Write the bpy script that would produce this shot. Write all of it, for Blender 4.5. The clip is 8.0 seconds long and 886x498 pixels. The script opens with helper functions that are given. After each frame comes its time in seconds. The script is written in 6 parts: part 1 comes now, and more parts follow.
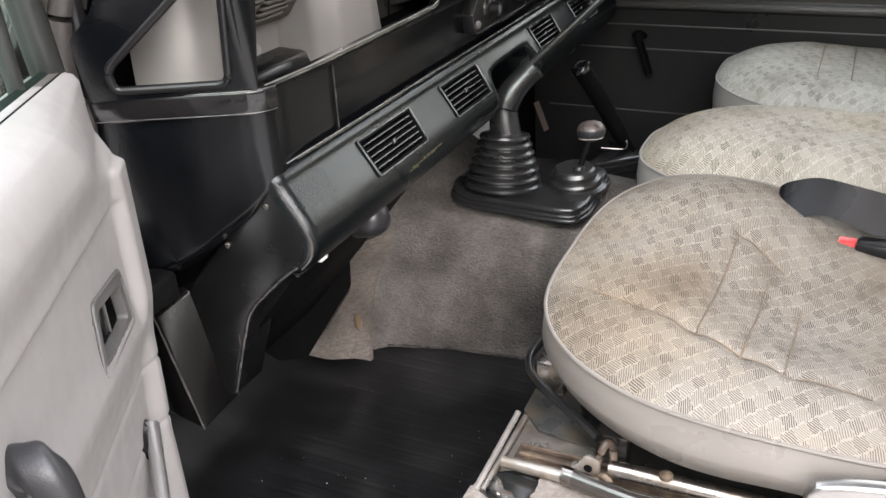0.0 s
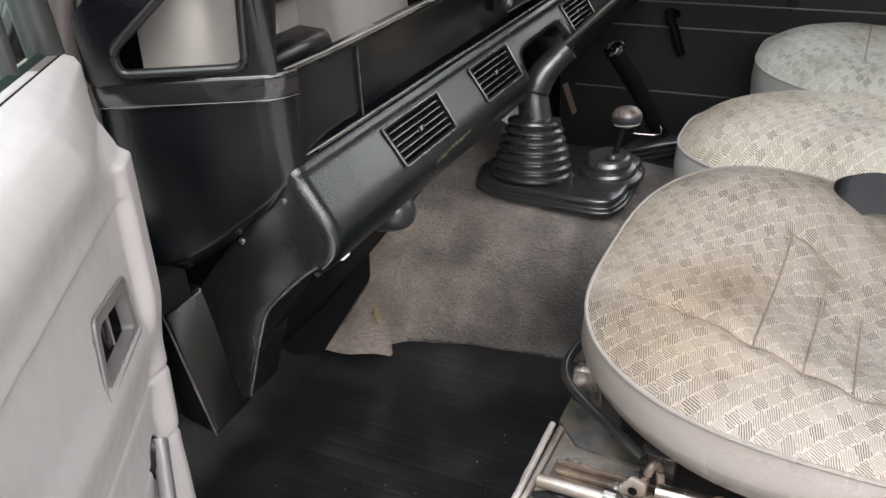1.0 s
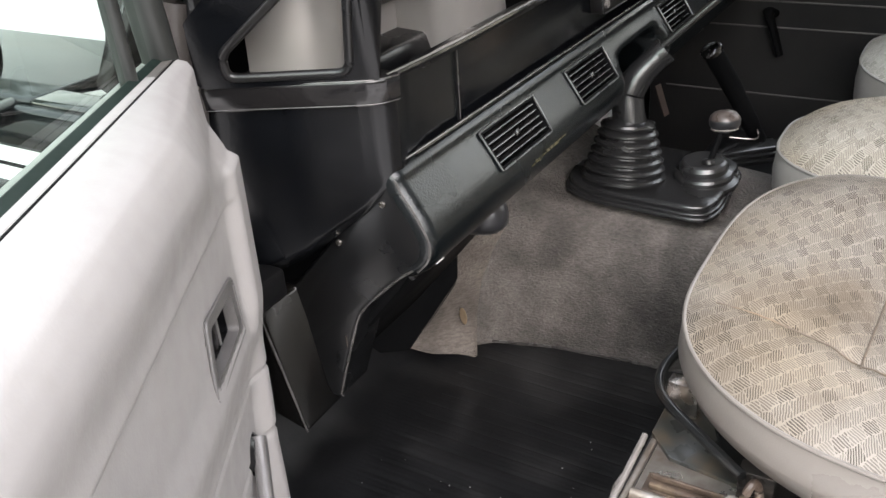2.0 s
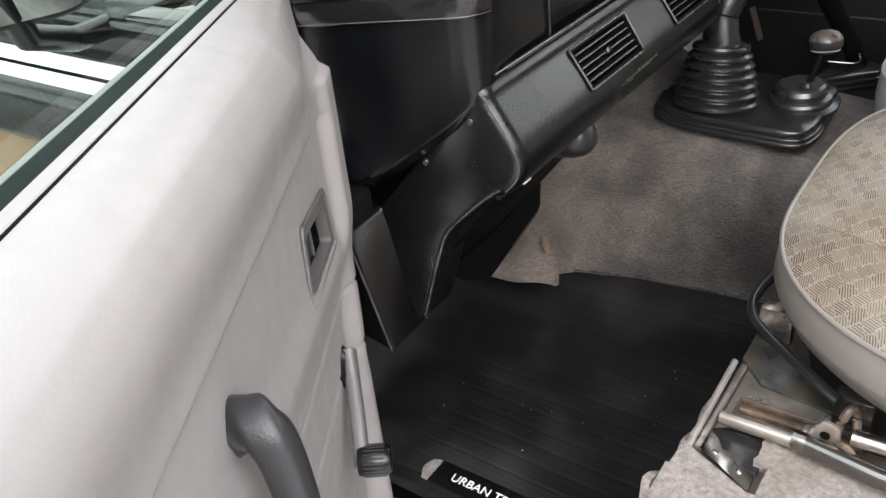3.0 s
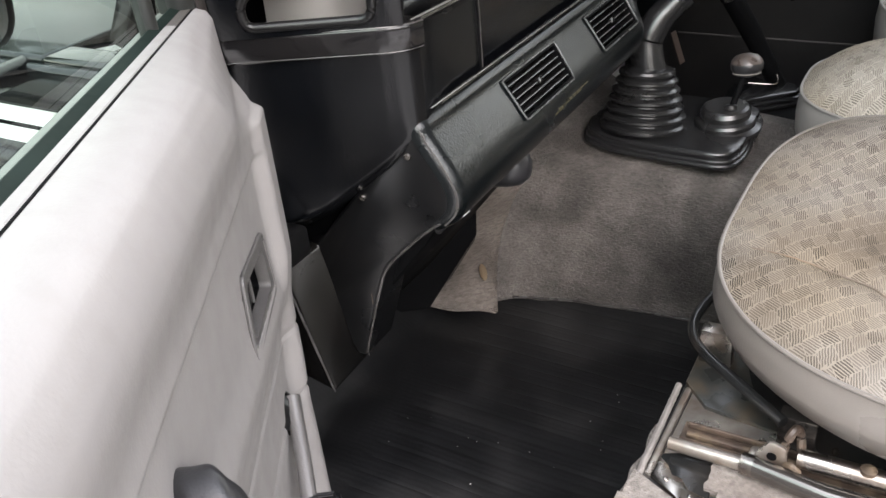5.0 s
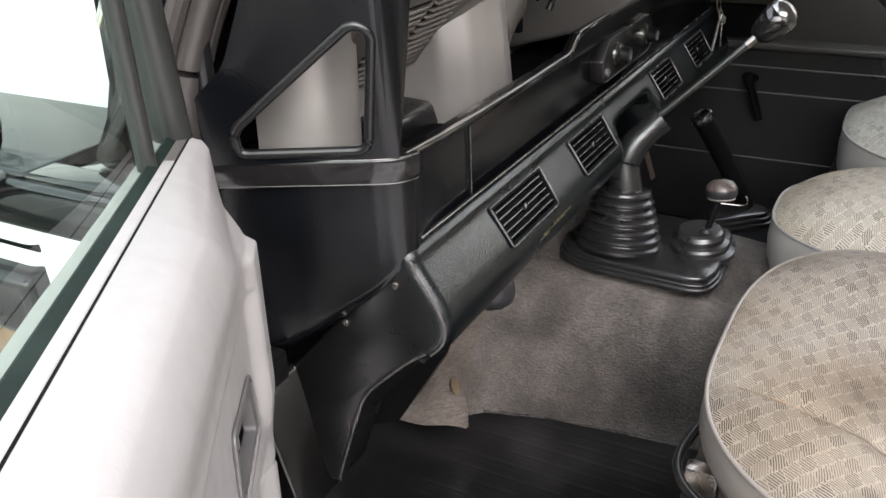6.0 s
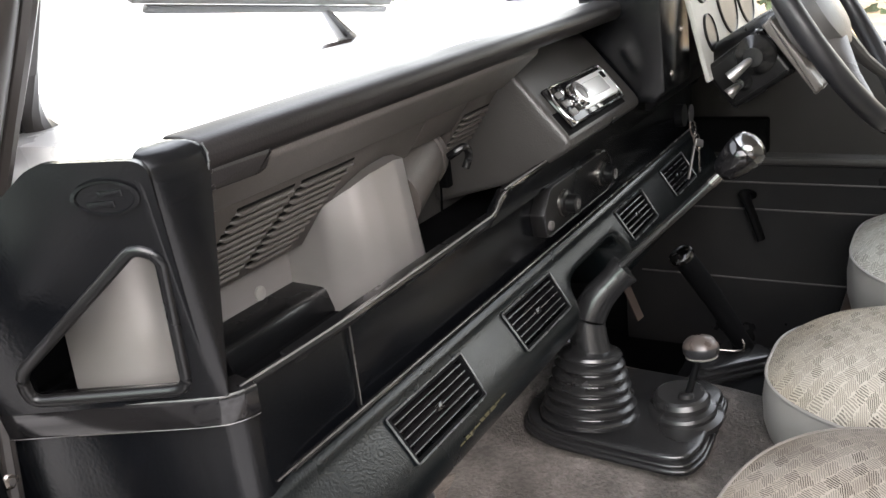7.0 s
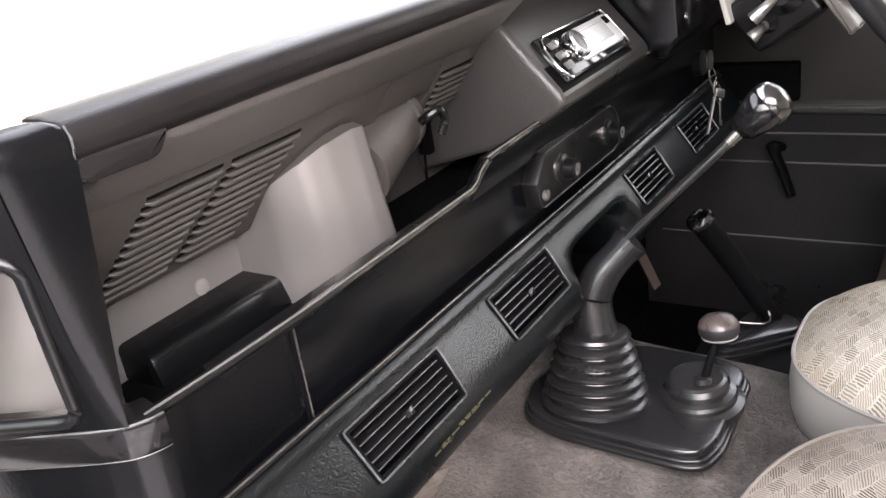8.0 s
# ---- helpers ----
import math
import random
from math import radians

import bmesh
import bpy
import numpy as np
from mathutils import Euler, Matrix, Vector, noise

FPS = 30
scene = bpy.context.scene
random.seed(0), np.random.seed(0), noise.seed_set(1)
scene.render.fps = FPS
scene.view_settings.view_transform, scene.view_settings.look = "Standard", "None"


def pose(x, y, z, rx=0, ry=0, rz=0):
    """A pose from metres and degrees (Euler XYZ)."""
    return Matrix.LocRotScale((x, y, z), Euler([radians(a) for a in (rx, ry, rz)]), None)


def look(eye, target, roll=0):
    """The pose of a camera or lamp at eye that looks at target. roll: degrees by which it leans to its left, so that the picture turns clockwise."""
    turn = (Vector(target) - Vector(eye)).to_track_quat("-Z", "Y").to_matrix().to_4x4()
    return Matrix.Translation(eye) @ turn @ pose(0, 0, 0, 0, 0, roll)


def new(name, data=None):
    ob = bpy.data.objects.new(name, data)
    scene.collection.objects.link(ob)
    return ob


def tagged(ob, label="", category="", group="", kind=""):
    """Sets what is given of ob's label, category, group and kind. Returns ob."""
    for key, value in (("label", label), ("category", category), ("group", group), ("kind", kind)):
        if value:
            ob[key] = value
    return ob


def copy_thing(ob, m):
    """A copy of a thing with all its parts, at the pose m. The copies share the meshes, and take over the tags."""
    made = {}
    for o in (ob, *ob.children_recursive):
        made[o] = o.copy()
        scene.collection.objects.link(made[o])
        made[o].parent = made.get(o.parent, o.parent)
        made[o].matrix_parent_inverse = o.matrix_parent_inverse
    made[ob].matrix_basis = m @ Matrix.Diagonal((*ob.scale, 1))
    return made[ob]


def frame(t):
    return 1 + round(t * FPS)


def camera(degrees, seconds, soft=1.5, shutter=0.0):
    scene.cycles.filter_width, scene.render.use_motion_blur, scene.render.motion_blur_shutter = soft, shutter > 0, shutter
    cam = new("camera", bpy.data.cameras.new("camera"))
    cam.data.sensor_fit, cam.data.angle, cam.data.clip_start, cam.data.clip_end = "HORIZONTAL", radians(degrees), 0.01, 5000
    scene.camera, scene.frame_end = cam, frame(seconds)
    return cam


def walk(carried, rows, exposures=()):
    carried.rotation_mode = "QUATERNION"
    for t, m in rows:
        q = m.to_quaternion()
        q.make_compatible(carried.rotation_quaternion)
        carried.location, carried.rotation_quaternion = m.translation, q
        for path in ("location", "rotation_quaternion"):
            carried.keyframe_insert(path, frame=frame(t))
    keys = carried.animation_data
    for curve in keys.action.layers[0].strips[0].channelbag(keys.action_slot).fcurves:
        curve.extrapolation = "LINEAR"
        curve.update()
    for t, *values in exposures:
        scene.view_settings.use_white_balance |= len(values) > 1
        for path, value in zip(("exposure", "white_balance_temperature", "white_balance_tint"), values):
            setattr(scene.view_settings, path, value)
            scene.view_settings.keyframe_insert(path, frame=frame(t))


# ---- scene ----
cam = camera(54.0, 8.0)
PATH = [
    (0, (-1.344, 0.032, 0.842), (0.257, 0.825, -0.059), -3.4),
    (0.5, (-1.309, 0.074, 0.836), (0.278, 0.869, -0.085), -3.1),
    (1, (-1.282, 0.088, 0.831), (0.284, 0.891, -0.119), -3.1),
    (1.5, (-1.285, 0.104, 0.846), (0.256, 0.966, -0.094), -3.6),
    (2, (-1.285, 0.111, 0.841), (0.195, 1.061, -0.111), -4.3),
    (2.2, (-1.298, 0.108, 0.84), (0.133, 1.111, -0.133), -4.4),
    (3.3, (-1.298, 0.129, 0.814), (0.023, 1.191, -0.248), -6.9),
    (3.5, (-1.298, 0.13, 0.815), (0.031, 1.184, -0.244), -7.2),
    (4, (-1.29, 0.124, 0.823), (0.067, 1.148, -0.23), -7.9),
    (4.2, (-1.291, 0.11, 0.819), (0.081, 1.12, -0.228), -8.0),
    (5.3, (-1.287, 0.164, 0.831), (0.188, 1.066, -0.175), -4.7),
    (5.5, (-1.286, 0.178, 0.841), (0.216, 1.072, -0.131), -3.6),
    (6, (-1.27, 0.19, 0.861), (0.304, 1.063, -0.01), -2.2),
    (6.5, (-1.199, 0.174, 0.875), (0.431, 1.031, 0.094), -3.1),
    (7, (-1.034, 0.141, 0.885), (0.566, 1.142, 0.224), -6.6),
    (7.5, (-0.913, 0.145, 0.875), (0.622, 1.234, 0.201), -7.9),
    (8, (-0.904, 0.154, 0.865), (0.616, 1.209, 0.107), -8.8),
]
walk(cam, [(t, look(eye, target, roll)) for t, eye, target, roll in PATH],
     [(0.0, 3.52, 6700, 17), (2.2, 3.40, 6700, 17), (3.4, 3.12, 6700, 16), (4.2, 3.15, 6700, 16), (5.4, 3.3, 6700, 18),
      (6.0, 3.4, 6700, 18), (6.5, 3.55, 6700, 18), (7.0, 3.5, 6700, 18), (7.5, 3.12, 6750, 18), (8.0, 3.95, 6750, 24)])

# ---- world and light ----
world = bpy.data.worlds.new("sky")
scene.world = world
world.use_nodes = True
_wn = world.node_tree
_sky = _wn.nodes.new("ShaderNodeTexSky")
_sky.sky_type = "NISHITA"
_sky.sun_disc = False
_sky.sun_elevation, _sky.sun_rotation = radians(42), radians(-127)
_sky.dust_density, _sky.air_density = 0.7, 2.4
_soft = _wn.nodes.new("ShaderNodeHueSaturation")
_soft.inputs["Saturation"].default_value = 0.35
_wn.links.new(_sky.outputs[0], _soft.inputs["Color"])
_wn.links.new(_soft.outputs[0], _wn.nodes["Background"].inputs[0])
_wn.nodes["Background"].inputs[1].default_value = 0.15
sun = new("sun", bpy.data.lights.new("sun", "SUN"))
sun.data.energy, sun.data.angle, sun.data.color = 0.17, radians(60), (1.0, 0.98, 0.98)
sun.matrix_world = look((-1.6, -1.2, 1.8), (0, 0, 0))

# ---- materials ----


def nodes_of(name):
    m = bpy.data.materials.new(name)
    m.use_nodes = True
    t = m.node_tree
    return m, t, t.nodes["Principled BSDF"]


def mat(name, col, rough=0.5, metal=0.0, grain=0.0, scale=900.0, vary=0.15, vscale=9.0, dirt=None, dscale=5.0, damount=0.5,
        rough_vary=0.12, coat=0.0, spec=0.5, coords="Object", pebble=False):
    """Base colour with blotches at two scales, uneven gloss and fine relief."""
    m, t, b = nodes_of(name)
    N, L = t.nodes.new, t.links.new
    tc = N("ShaderNodeTexCoord")
    n1 = N("ShaderNodeTexNoise")
    n1.inputs["Scale"].default_value, n1.inputs["Detail"].default_value = vscale, 5
    L(tc.outputs[coords], n1.inputs["Vector"])
    ramp = N("ShaderNodeMapRange")
    ramp.inputs[1].default_value, ramp.inputs[2].default_value = 0.3, 0.7
    ramp.inputs[3].default_value, ramp.inputs[4].default_value = 1 - vary, 1 + vary
    L(n1.outputs["Fac"], ramp.inputs[0])
    mul = N("ShaderNodeMix")
    mul.data_type, mul.blend_type = "RGBA", "MULTIPLY"
    mul.inputs[0].default_value = 1
    mul.inputs[6].default_value = (*col, 1)
    L(ramp.outputs[0], mul.inputs[7])
    out = mul.outputs[2]
    n2 = N("ShaderNodeTexNoise")
    n2.inputs["Scale"].default_value, n2.inputs["Detail"].default_value = dscale, 8
    L(tc.outputs[coords], n2.inputs["Vector"])
    if dirt:
        mr = N("ShaderNodeMapRange")
        mr.inputs[1].default_value, mr.inputs[2].default_value = 0.48, 0.72
        mr.inputs[4].default_value = damount
        L(n2.outputs["Fac"], mr.inputs[0])
        dm = N("ShaderNodeMix")
        dm.data_type = "RGBA"
        L(mr.outputs[0], dm.inputs[0])
        L(out, dm.inputs[6])
        dm.inputs[7].default_value = (*dirt, 1)
        out = dm.outputs[2]
    L(out, b.inputs["Base Color"])
    rr = N("ShaderNodeMapRange")
    rr.inputs[1].default_value, rr.inputs[2].default_value = 0.3, 0.7
    rr.inputs[3].default_value, rr.inputs[4].default_value = max(0.03, rough - rough_vary), min(1, rough + rough_vary)
    L(n2.outputs["Fac"], rr.inputs[0])
    L(rr.outputs[0], b.inputs["Roughness"])
    b.inputs["Metallic"].default_value = metal
    b.inputs["Specular IOR Level"].default_value = spec
    b.inputs["Coat Weight"].default_value = coat
    if grain:
        v = N("ShaderNodeTexNoise" if pebble else "ShaderNodeTexVoronoi")
        v.inputs["Scale"].default_value = scale
        L(tc.outputs[coords], v.inputs["Vector"])
        bp = N("ShaderNodeBump")
        bp.inputs["Strength"].default_value, bp.inputs["Distance"].default_value = grain, 0.001
        L(v.outputs["Fac" if pebble else "Distance"], bp.inputs["Height"])
        L(bp.outputs[0], b.inputs["Normal"])
    return m


def fabric_mat(name, base, stroke, sheen, stain, tan=(1.0, 0.93, 0.82)):
    """Woven seat cloth: short parallel strokes in a chequer of two directions, with dirt."""
    m, t, b = nodes_of(name)
    N, L = t.nodes.new, t.links.new

    def op(kind, a, c=None, d=None):
        n = N("ShaderNodeMath")
        n.operation = kind
        for i, v in enumerate((a, c, d)):
            if v is None:
                continue
            if isinstance(v, (int, float)):
                n.inputs[i].default_value = v
            else:
                L(v, n.inputs[i])
        return n.outputs[0]

    tc = N("ShaderNodeTexCoord")
    mp = N("ShaderNodeMapping")
    mp.inputs["Rotation"].default_value = (0, 0, radians(52))
    mp.inputs["Scale"].default_value = (1 / 0.0185, 1 / 0.0128, 1)
    nz = N("ShaderNodeTexNoise")
    nz.inputs["Scale"].default_value = 6
    L(tc.outputs["Object"], nz.inputs["Vector"])
    wob = N("ShaderNodeVectorMath")
    wob.operation = "MULTIPLY_ADD"
    L(nz.outputs["Color"], wob.inputs[0])
    wob.inputs[1].default_value = (0.02, 0.02, 0)
    L(tc.outputs["Object"], wob.inputs[2])
    nf = N("ShaderNodeTexNoise")
    nf.inputs["Scale"].default_value = 150
    L(tc.outputs["Object"], nf.inputs["Vector"])
    wo2 = N("ShaderNodeVectorMath")
    wo2.operation = "MULTIPLY_ADD"
    L(nf.outputs["Color"], wo2.inputs[0])
    wo2.inputs[1].default_value = (0.0018, 0.0018, 0)
    L(wob.outputs[0], wo2.inputs[2])
    L(wo2.outputs[0], mp.inputs["Vector"])
    xyz = N("ShaderNodeSeparateXYZ")
    L(mp.outputs[0], xyz.inputs[0])
    y = op("ADD", xyz.outputs[1], 100)
    row = op("FLOOR", y)
    par = op("MODULO", row, 2)
    x = op("ADD", op("ADD", xyz.outputs[0], 100), op("MULTIPLY", par, 0.5))
    fx, fy = op("FRACT", x), op("FRACT", y)
    lean = op("MULTIPLY", op("SUBTRACT", fy, 0.5), op("SUBTRACT", op("MULTIPLY", par, 0.9), 0.4))
    st = op("GREATER_THAN", op("SINE", op("MULTIPLY", op("ADD", fx, lean), 2 * math.pi * 6)), -0.1)
    strip = N("ShaderNodeCombineXYZ")
    L(op("FLOOR", op("ADD", op("MULTIPLY", op("ADD", x, lean), 6), 0.25)), strip.inputs[0])
    L(row, strip.inputs[1])
    ends = N("ShaderNodeTexWhiteNoise")
    ends.noise_dimensions = "2D"
    L(strip.outputs[0], ends.inputs["Vector"])
    jag = op("MULTIPLY", op("SUBTRACT", ends.outputs["Value"], 0.5), 0.22)
    fj = op("ADD", fy, jag)
    inside = op("MULTIPLY", op("MULTIPLY", op("GREATER_THAN", fx, 0.02), op("LESS_THAN", fx, 0.97)), op("MULTIPLY", op("GREATER_THAN", fj, 0.03), op("LESS_THAN", fj, 0.97)))
    cell = N("ShaderNodeCombineXYZ")
    L(op("FLOOR", x), cell.inputs[0])
    L(row, cell.inputs[1])
    wn = N("ShaderNodeTexWhiteNoise")
    wn.noise_dimensions = "2D"
    L(cell.outputs[0], wn.inputs["Vector"])
    every = op("ADD", op("MULTIPLY", op("MODULO", op("FLOOR", x), 2), 0.30), 0.70)
    inside = op("MULTIPLY", op("MULTIPLY", inside, every), op("ADD", op("MULTIPLY", wn.outputs["Value"], 0.35), 0.65))
    ink = op("MULTIPLY", st, inside)
    worn = N("ShaderNodeTexNoise")
    worn.inputs["Scale"].default_value, worn.inputs["Detail"].default_value = 9, 6
    L(tc.outputs["Object"], worn.inputs["Vector"])
    wr = N("ShaderNodeMapRange")
    wr.inputs[1].default_value, wr.inputs[2].default_value, wr.inputs[3].default_value = 0.32, 0.68, 0.68
    L(worn.outputs["Fac"], wr.inputs[0])
    ink = op("MULTIPLY", ink, wr.outputs[0])
    m1 = N("ShaderNodeMix")
    m1.data_type = "RGBA"
    L(op("MULTIPLY", ink, 0.97), m1.inputs[0])
    m1.inputs[6].default_value, m1.inputs[7].default_value = (*base, 1), (*stroke, 1)
    d = N("ShaderNodeTexNoise")
    d.inputs["Scale"].default_value, d.inputs["Detail"].default_value = 5, 7
    L(tc.outputs["Object"], d.inputs["Vector"])
    dr = N("ShaderNodeMapRange")
    dr.inputs[1].default_value, dr.inputs[2].default_value, dr.inputs[4].default_value = 0.40, 0.70, sheen
    L(d.outputs["Fac"], dr.inputs[0])
    m2 = N("ShaderNodeMix")
    m2.data_type, m2.blend_type = "RGBA", "MULTIPLY"
    L(dr.outputs[0], m2.inputs[0])
    L(m1.outputs[2], m2.inputs[6])
    m2.inputs[7].default_value = (*stain, 1)
    g = N("ShaderNodeTexNoise")
    g.inputs["Scale"].default_value, g.inputs["Detail"].default_value = 13, 9
    L(wob.outputs[0], g.inputs["Vector"])
    gr = N("ShaderNodeMapRange")
    gr.inputs[1].default_value, gr.inputs[2].default_value, gr.inputs[4].default_value = 0.50, 0.68, 0.75 * sheen
    L(g.outputs["Fac"], gr.inputs[0])
    m3 = N("ShaderNodeMix")
    m3.data_type, m3.blend_type = "RGBA", "MULTIPLY"
    L(gr.outputs[0], m3.inputs[0])
    L(m2.outputs[2], m3.inputs[6])
    m3.inputs[7].default_value = (0.62, 0.60, 0.57, 1)
    tn = N("ShaderNodeTexNoise")
    tn.inputs["Scale"].default_value, tn.inputs["Detail"].default_value = 3.6, 8
    L(wob.outputs[0], tn.inputs["Vector"])
    tr = N("ShaderNodeMapRange")
    tr.inputs[1].default_value, tr.inputs[2].default_value, tr.inputs[4].default_value = 0.48, 0.66, sheen
    L(tn.outputs["Fac"], tr.inputs[0])
    m4 = N("ShaderNodeMix")
    m4.data_type, m4.blend_type = "RGBA", "MULTIPLY"
    L(tr.outputs[0], m4.inputs[0])
    L(m3.outputs[2], m4.inputs[6])
    m4.inputs[7].default_value = (*tan, 1)
    L(m4.outputs[2], b.inputs["Base Color"])
    b.inputs["Roughness"].default_value = 0.92
    b.inputs["Specular IOR Level"].default_value = 0.2
    weave = N("ShaderNodeTexNoise")
    weave.inputs["Scale"].default_value = 700
    L(tc.outputs["Object"], weave.inputs["Vector"])
    h = op("ADD", op("MULTIPLY", ink, -0.8), op("MULTIPLY", weave.outputs["Fac"], 0.5))
    bp = N("ShaderNodeBump")
    bp.inputs["Strength"].default_value, bp.inputs["Distance"].default_value = 0.6, 0.0008
    L(h, bp.inputs["Height"])
    L(bp.outputs[0], b.inputs["Normal"])
    return m


def ribbed_mat(name, col, dirt, rib=0.0035, axis=1, strength=0.5, rough=0.85, damount=0.6, vary=0.38, fine=260, wobble=2.5, short=False):
    """Moulded rubber or carpet with fine ribs and dirt."""
    m = mat(name, col, rough, vary=vary, vscale=16, dirt=dirt, dscale=6, damount=damount, spec=0.22)
    t = m.node_tree
    b = t.nodes["Principled BSDF"]
    N, L = t.nodes.new, t.links.new
    tc = N("ShaderNodeTexCoord")
    if short:
        # short broken wrinkles across the axis
        w = N("ShaderNodeTexNoise")
        w.inputs["Scale"].default_value, w.inputs["Detail"].default_value = 1.0, 3
        w.inputs["Distortion"].default_value = 0.6
        st = N("ShaderNodeMapping")
        st.inputs["Scale"].default_value = [1.1 / rib if k == axis else 0.32 / rib for k in range(3)]
        L(tc.outputs["Object"], st.inputs["Vector"])
        L(st.outputs[0], w.inputs["Vector"])
        # shade of the wrinkles put into the colour, darker in the creases
        shade = N("ShaderNodeMapRange")
        shade.inputs[1].default_value, shade.inputs[2].default_value = 0.36, 0.62
        shade.inputs[3].default_value, shade.inputs[4].default_value = 0.74, 1.10
        L(w.outputs["Fac"], shade.inputs[0])
        worn = N("ShaderNodeMix")
        worn.data_type, worn.blend_type = "RGBA", "MULTIPLY"
        worn.inputs[0].default_value = 1
        L(b.inputs["Base Color"].links[0].from_socket, worn.inputs[6])
        L(shade.outputs[0], worn.inputs[7])
        L(worn.outputs[2], b.inputs["Base Color"])
    else:
        w = N("ShaderNodeTexWave")
        w.bands_direction = ("X", "Y", "Z")[axis]
        w.inputs["Scale"].default_value = 0.314 / rib
        w.inputs["Distortion"].default_value = wobble
        w.inputs["Detail"].default_value = 3
        w.inputs["Detail Scale"].default_value = 2.0
        L(tc.outputs["Object"], w.inputs["Vector"])
    n = N("ShaderNodeTexNoise")
    n.inputs["Scale"].default_value = fine
    L(tc.outputs["Object"], n.inputs["Vector"])
    ad = N("ShaderNodeMath")
    ad.operation = "ADD"
    L(w.outputs["Fac"], ad.inputs[0])
    L(n.outputs["Fac"], ad.inputs[1])
    bp = N("ShaderNodeBump")
    bp.inputs["Strength"].default_value, bp.inputs["Distance"].default_value = strength, 0.0030 if short else 0.0012
    L(ad.outputs[0], bp.inputs["Height"])
    L(bp.outputs[0], b.inputs["Normal"])
    return m


def glass_mat(name, tint, rough=0.0):
    m, t, b = nodes_of(name)
    N, L = t.nodes.new, t.links.new
    tr, gl, mx, lw = N("ShaderNodeBsdfTransparent"), N("ShaderNodeBsdfGlossy"), N("ShaderNodeMixShader"), N("ShaderNodeLayerWeight")
    tr.inputs[0].default_value = (*tint, 1)
    gl.inputs["Roughness"].default_value = rough
    pw, ml = N("ShaderNodeMath"), N("ShaderNodeMath")
    pw.operation, ml.operation = "POWER", "MULTIPLY_ADD"
    L(lw.outputs["Facing"], pw.inputs[0])
    pw.inputs[1].default_value = 5
    L(pw.outputs[0], ml.inputs[0])
    ml.inputs[1].default_value, ml.inputs[2].default_value = 0.6, 0.035
    L(ml.outputs[0], mx.inputs[0])
    L(tr.outputs[0], mx.inputs[1])
    L(gl.outputs[0], mx.inputs[2])
    L(mx.outputs[0], t.nodes["Material Output"].inputs[0])
    return m


VINYL = mat("black_vinyl", (0.0020, 0.0023, 0.0029), 0.21, grain=0.13, scale=380, pebble=True, vary=0.25, dirt=(0.0048, 0.0046, 0.0047), damount=0.5, dscale=7, spec=0.32, rough_vary=0.06)
VINYL_G = mat("grained_vinyl", (0.0026, 0.0037, 0.0042), 0.25, grain=0.40, scale=420, pebble=True, vary=0.2, dirt=(0.0052, 0.0062, 0.0062), damount=0.3, spec=0.42, rough_vary=0.05)
PLASTIC = mat("black_plastic", (0.0038, 0.0040, 0.0044), 0.28, grain=0.04, scale=1200, vary=0.15, dirt=(0.009, 0.0075, 0.0065), damount=0.35, spec=0.38, rough_vary=0.07)
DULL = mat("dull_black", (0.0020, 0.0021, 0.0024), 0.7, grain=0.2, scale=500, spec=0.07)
RUBBER = mat("black_rubber", (0.0110, 0.0112, 0.0117), 0.25, grain=0.06, scale=900, dirt=(0.019, 0.0175, 0.016), damount=0.4, spec=0.75, rough_vary=0.06)
SEAL = mat("door_seal_rubber", (0.030, 0.0265, 0.0245), 0.34, vary=0.3, dirt=(0.035, 0.029, 0.025), damount=0.5)
GREY = mat("grey_door_plastic", (0.242, 0.228, 0.221), 0.46, grain=0.10, scale=500, pebble=True, vary=0.03, vscale=6, dirt=(0.218, 0.203, 0.192), damount=0.35, dscale=55, rough_vary=0.05)
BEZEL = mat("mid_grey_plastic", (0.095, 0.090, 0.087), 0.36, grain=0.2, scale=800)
HANDLE = mat("dark_grey_handle", (0.017, 0.017, 0.0185), 0.33, grain=0.10, scale=700)
CARPET_B = mat("seat_box_carpet", (0.20, 0.180, 0.162), 0.95, grain=1.0, scale=520, pebble=True, vary=0.3, vscale=180, dirt=(0.12, 0.095, 0.08), dscale=14, damount=0.6, spec=0.1)
CARPET = ribbed_mat("tunnel_cover", (0.098, 0.088, 0.080), (0.030, 0.0272, 0.0255), rib=0.0024, axis=2, strength=1.0, rough=0.5, damount=0.85, vary=0.42, fine=240, wobble=5, short=True)
FLAP = ribbed_mat("toe_flap_cover", (0.118, 0.101, 0.088), (0.060, 0.051, 0.044), rib=0.0034, axis=2, short=True, strength=0.8, rough=0.6, damount=0.8, vary=0.35, fine=240, wobble=3)
MATR = ribbed_mat("floor_mat_rubber", (0.0064, 0.0066, 0.0071), (0.028, 0.0275, 0.0272), rib=0.008, axis=0, strength=0.10, rough=0.48, damount=0.9, fine=120)
CLOTH = fabric_mat("seat_cloth", (0.230, 0.207, 0.180), (0.028, 0.0235, 0.019), 0.92, (0.58, 0.52, 0.45), (1.0, 0.93, 0.82))
# these two cloths are paler than CLOTH to make up for weak light
CLOTH_C = fabric_mat("seat_cloth_clean_lifted", (0.390, 0.382, 0.343), (0.040, 0.039, 0.035), 0.7, (0.66, 0.65, 0.60))
CLOTH_M = fabric_mat("seat_cloth_beige_lifted", (0.385, 0.357, 0.310), (0.036, 0.032, 0.026), 0.7, (0.66, 0.62, 0.54))
SIDE = mat("seat_vinyl", (0.140, 0.126, 0.113), 0.36, grain=0.12, scale=600, vary=0.08, dirt=(0.15, 0.125, 0.105), damount=0.5)
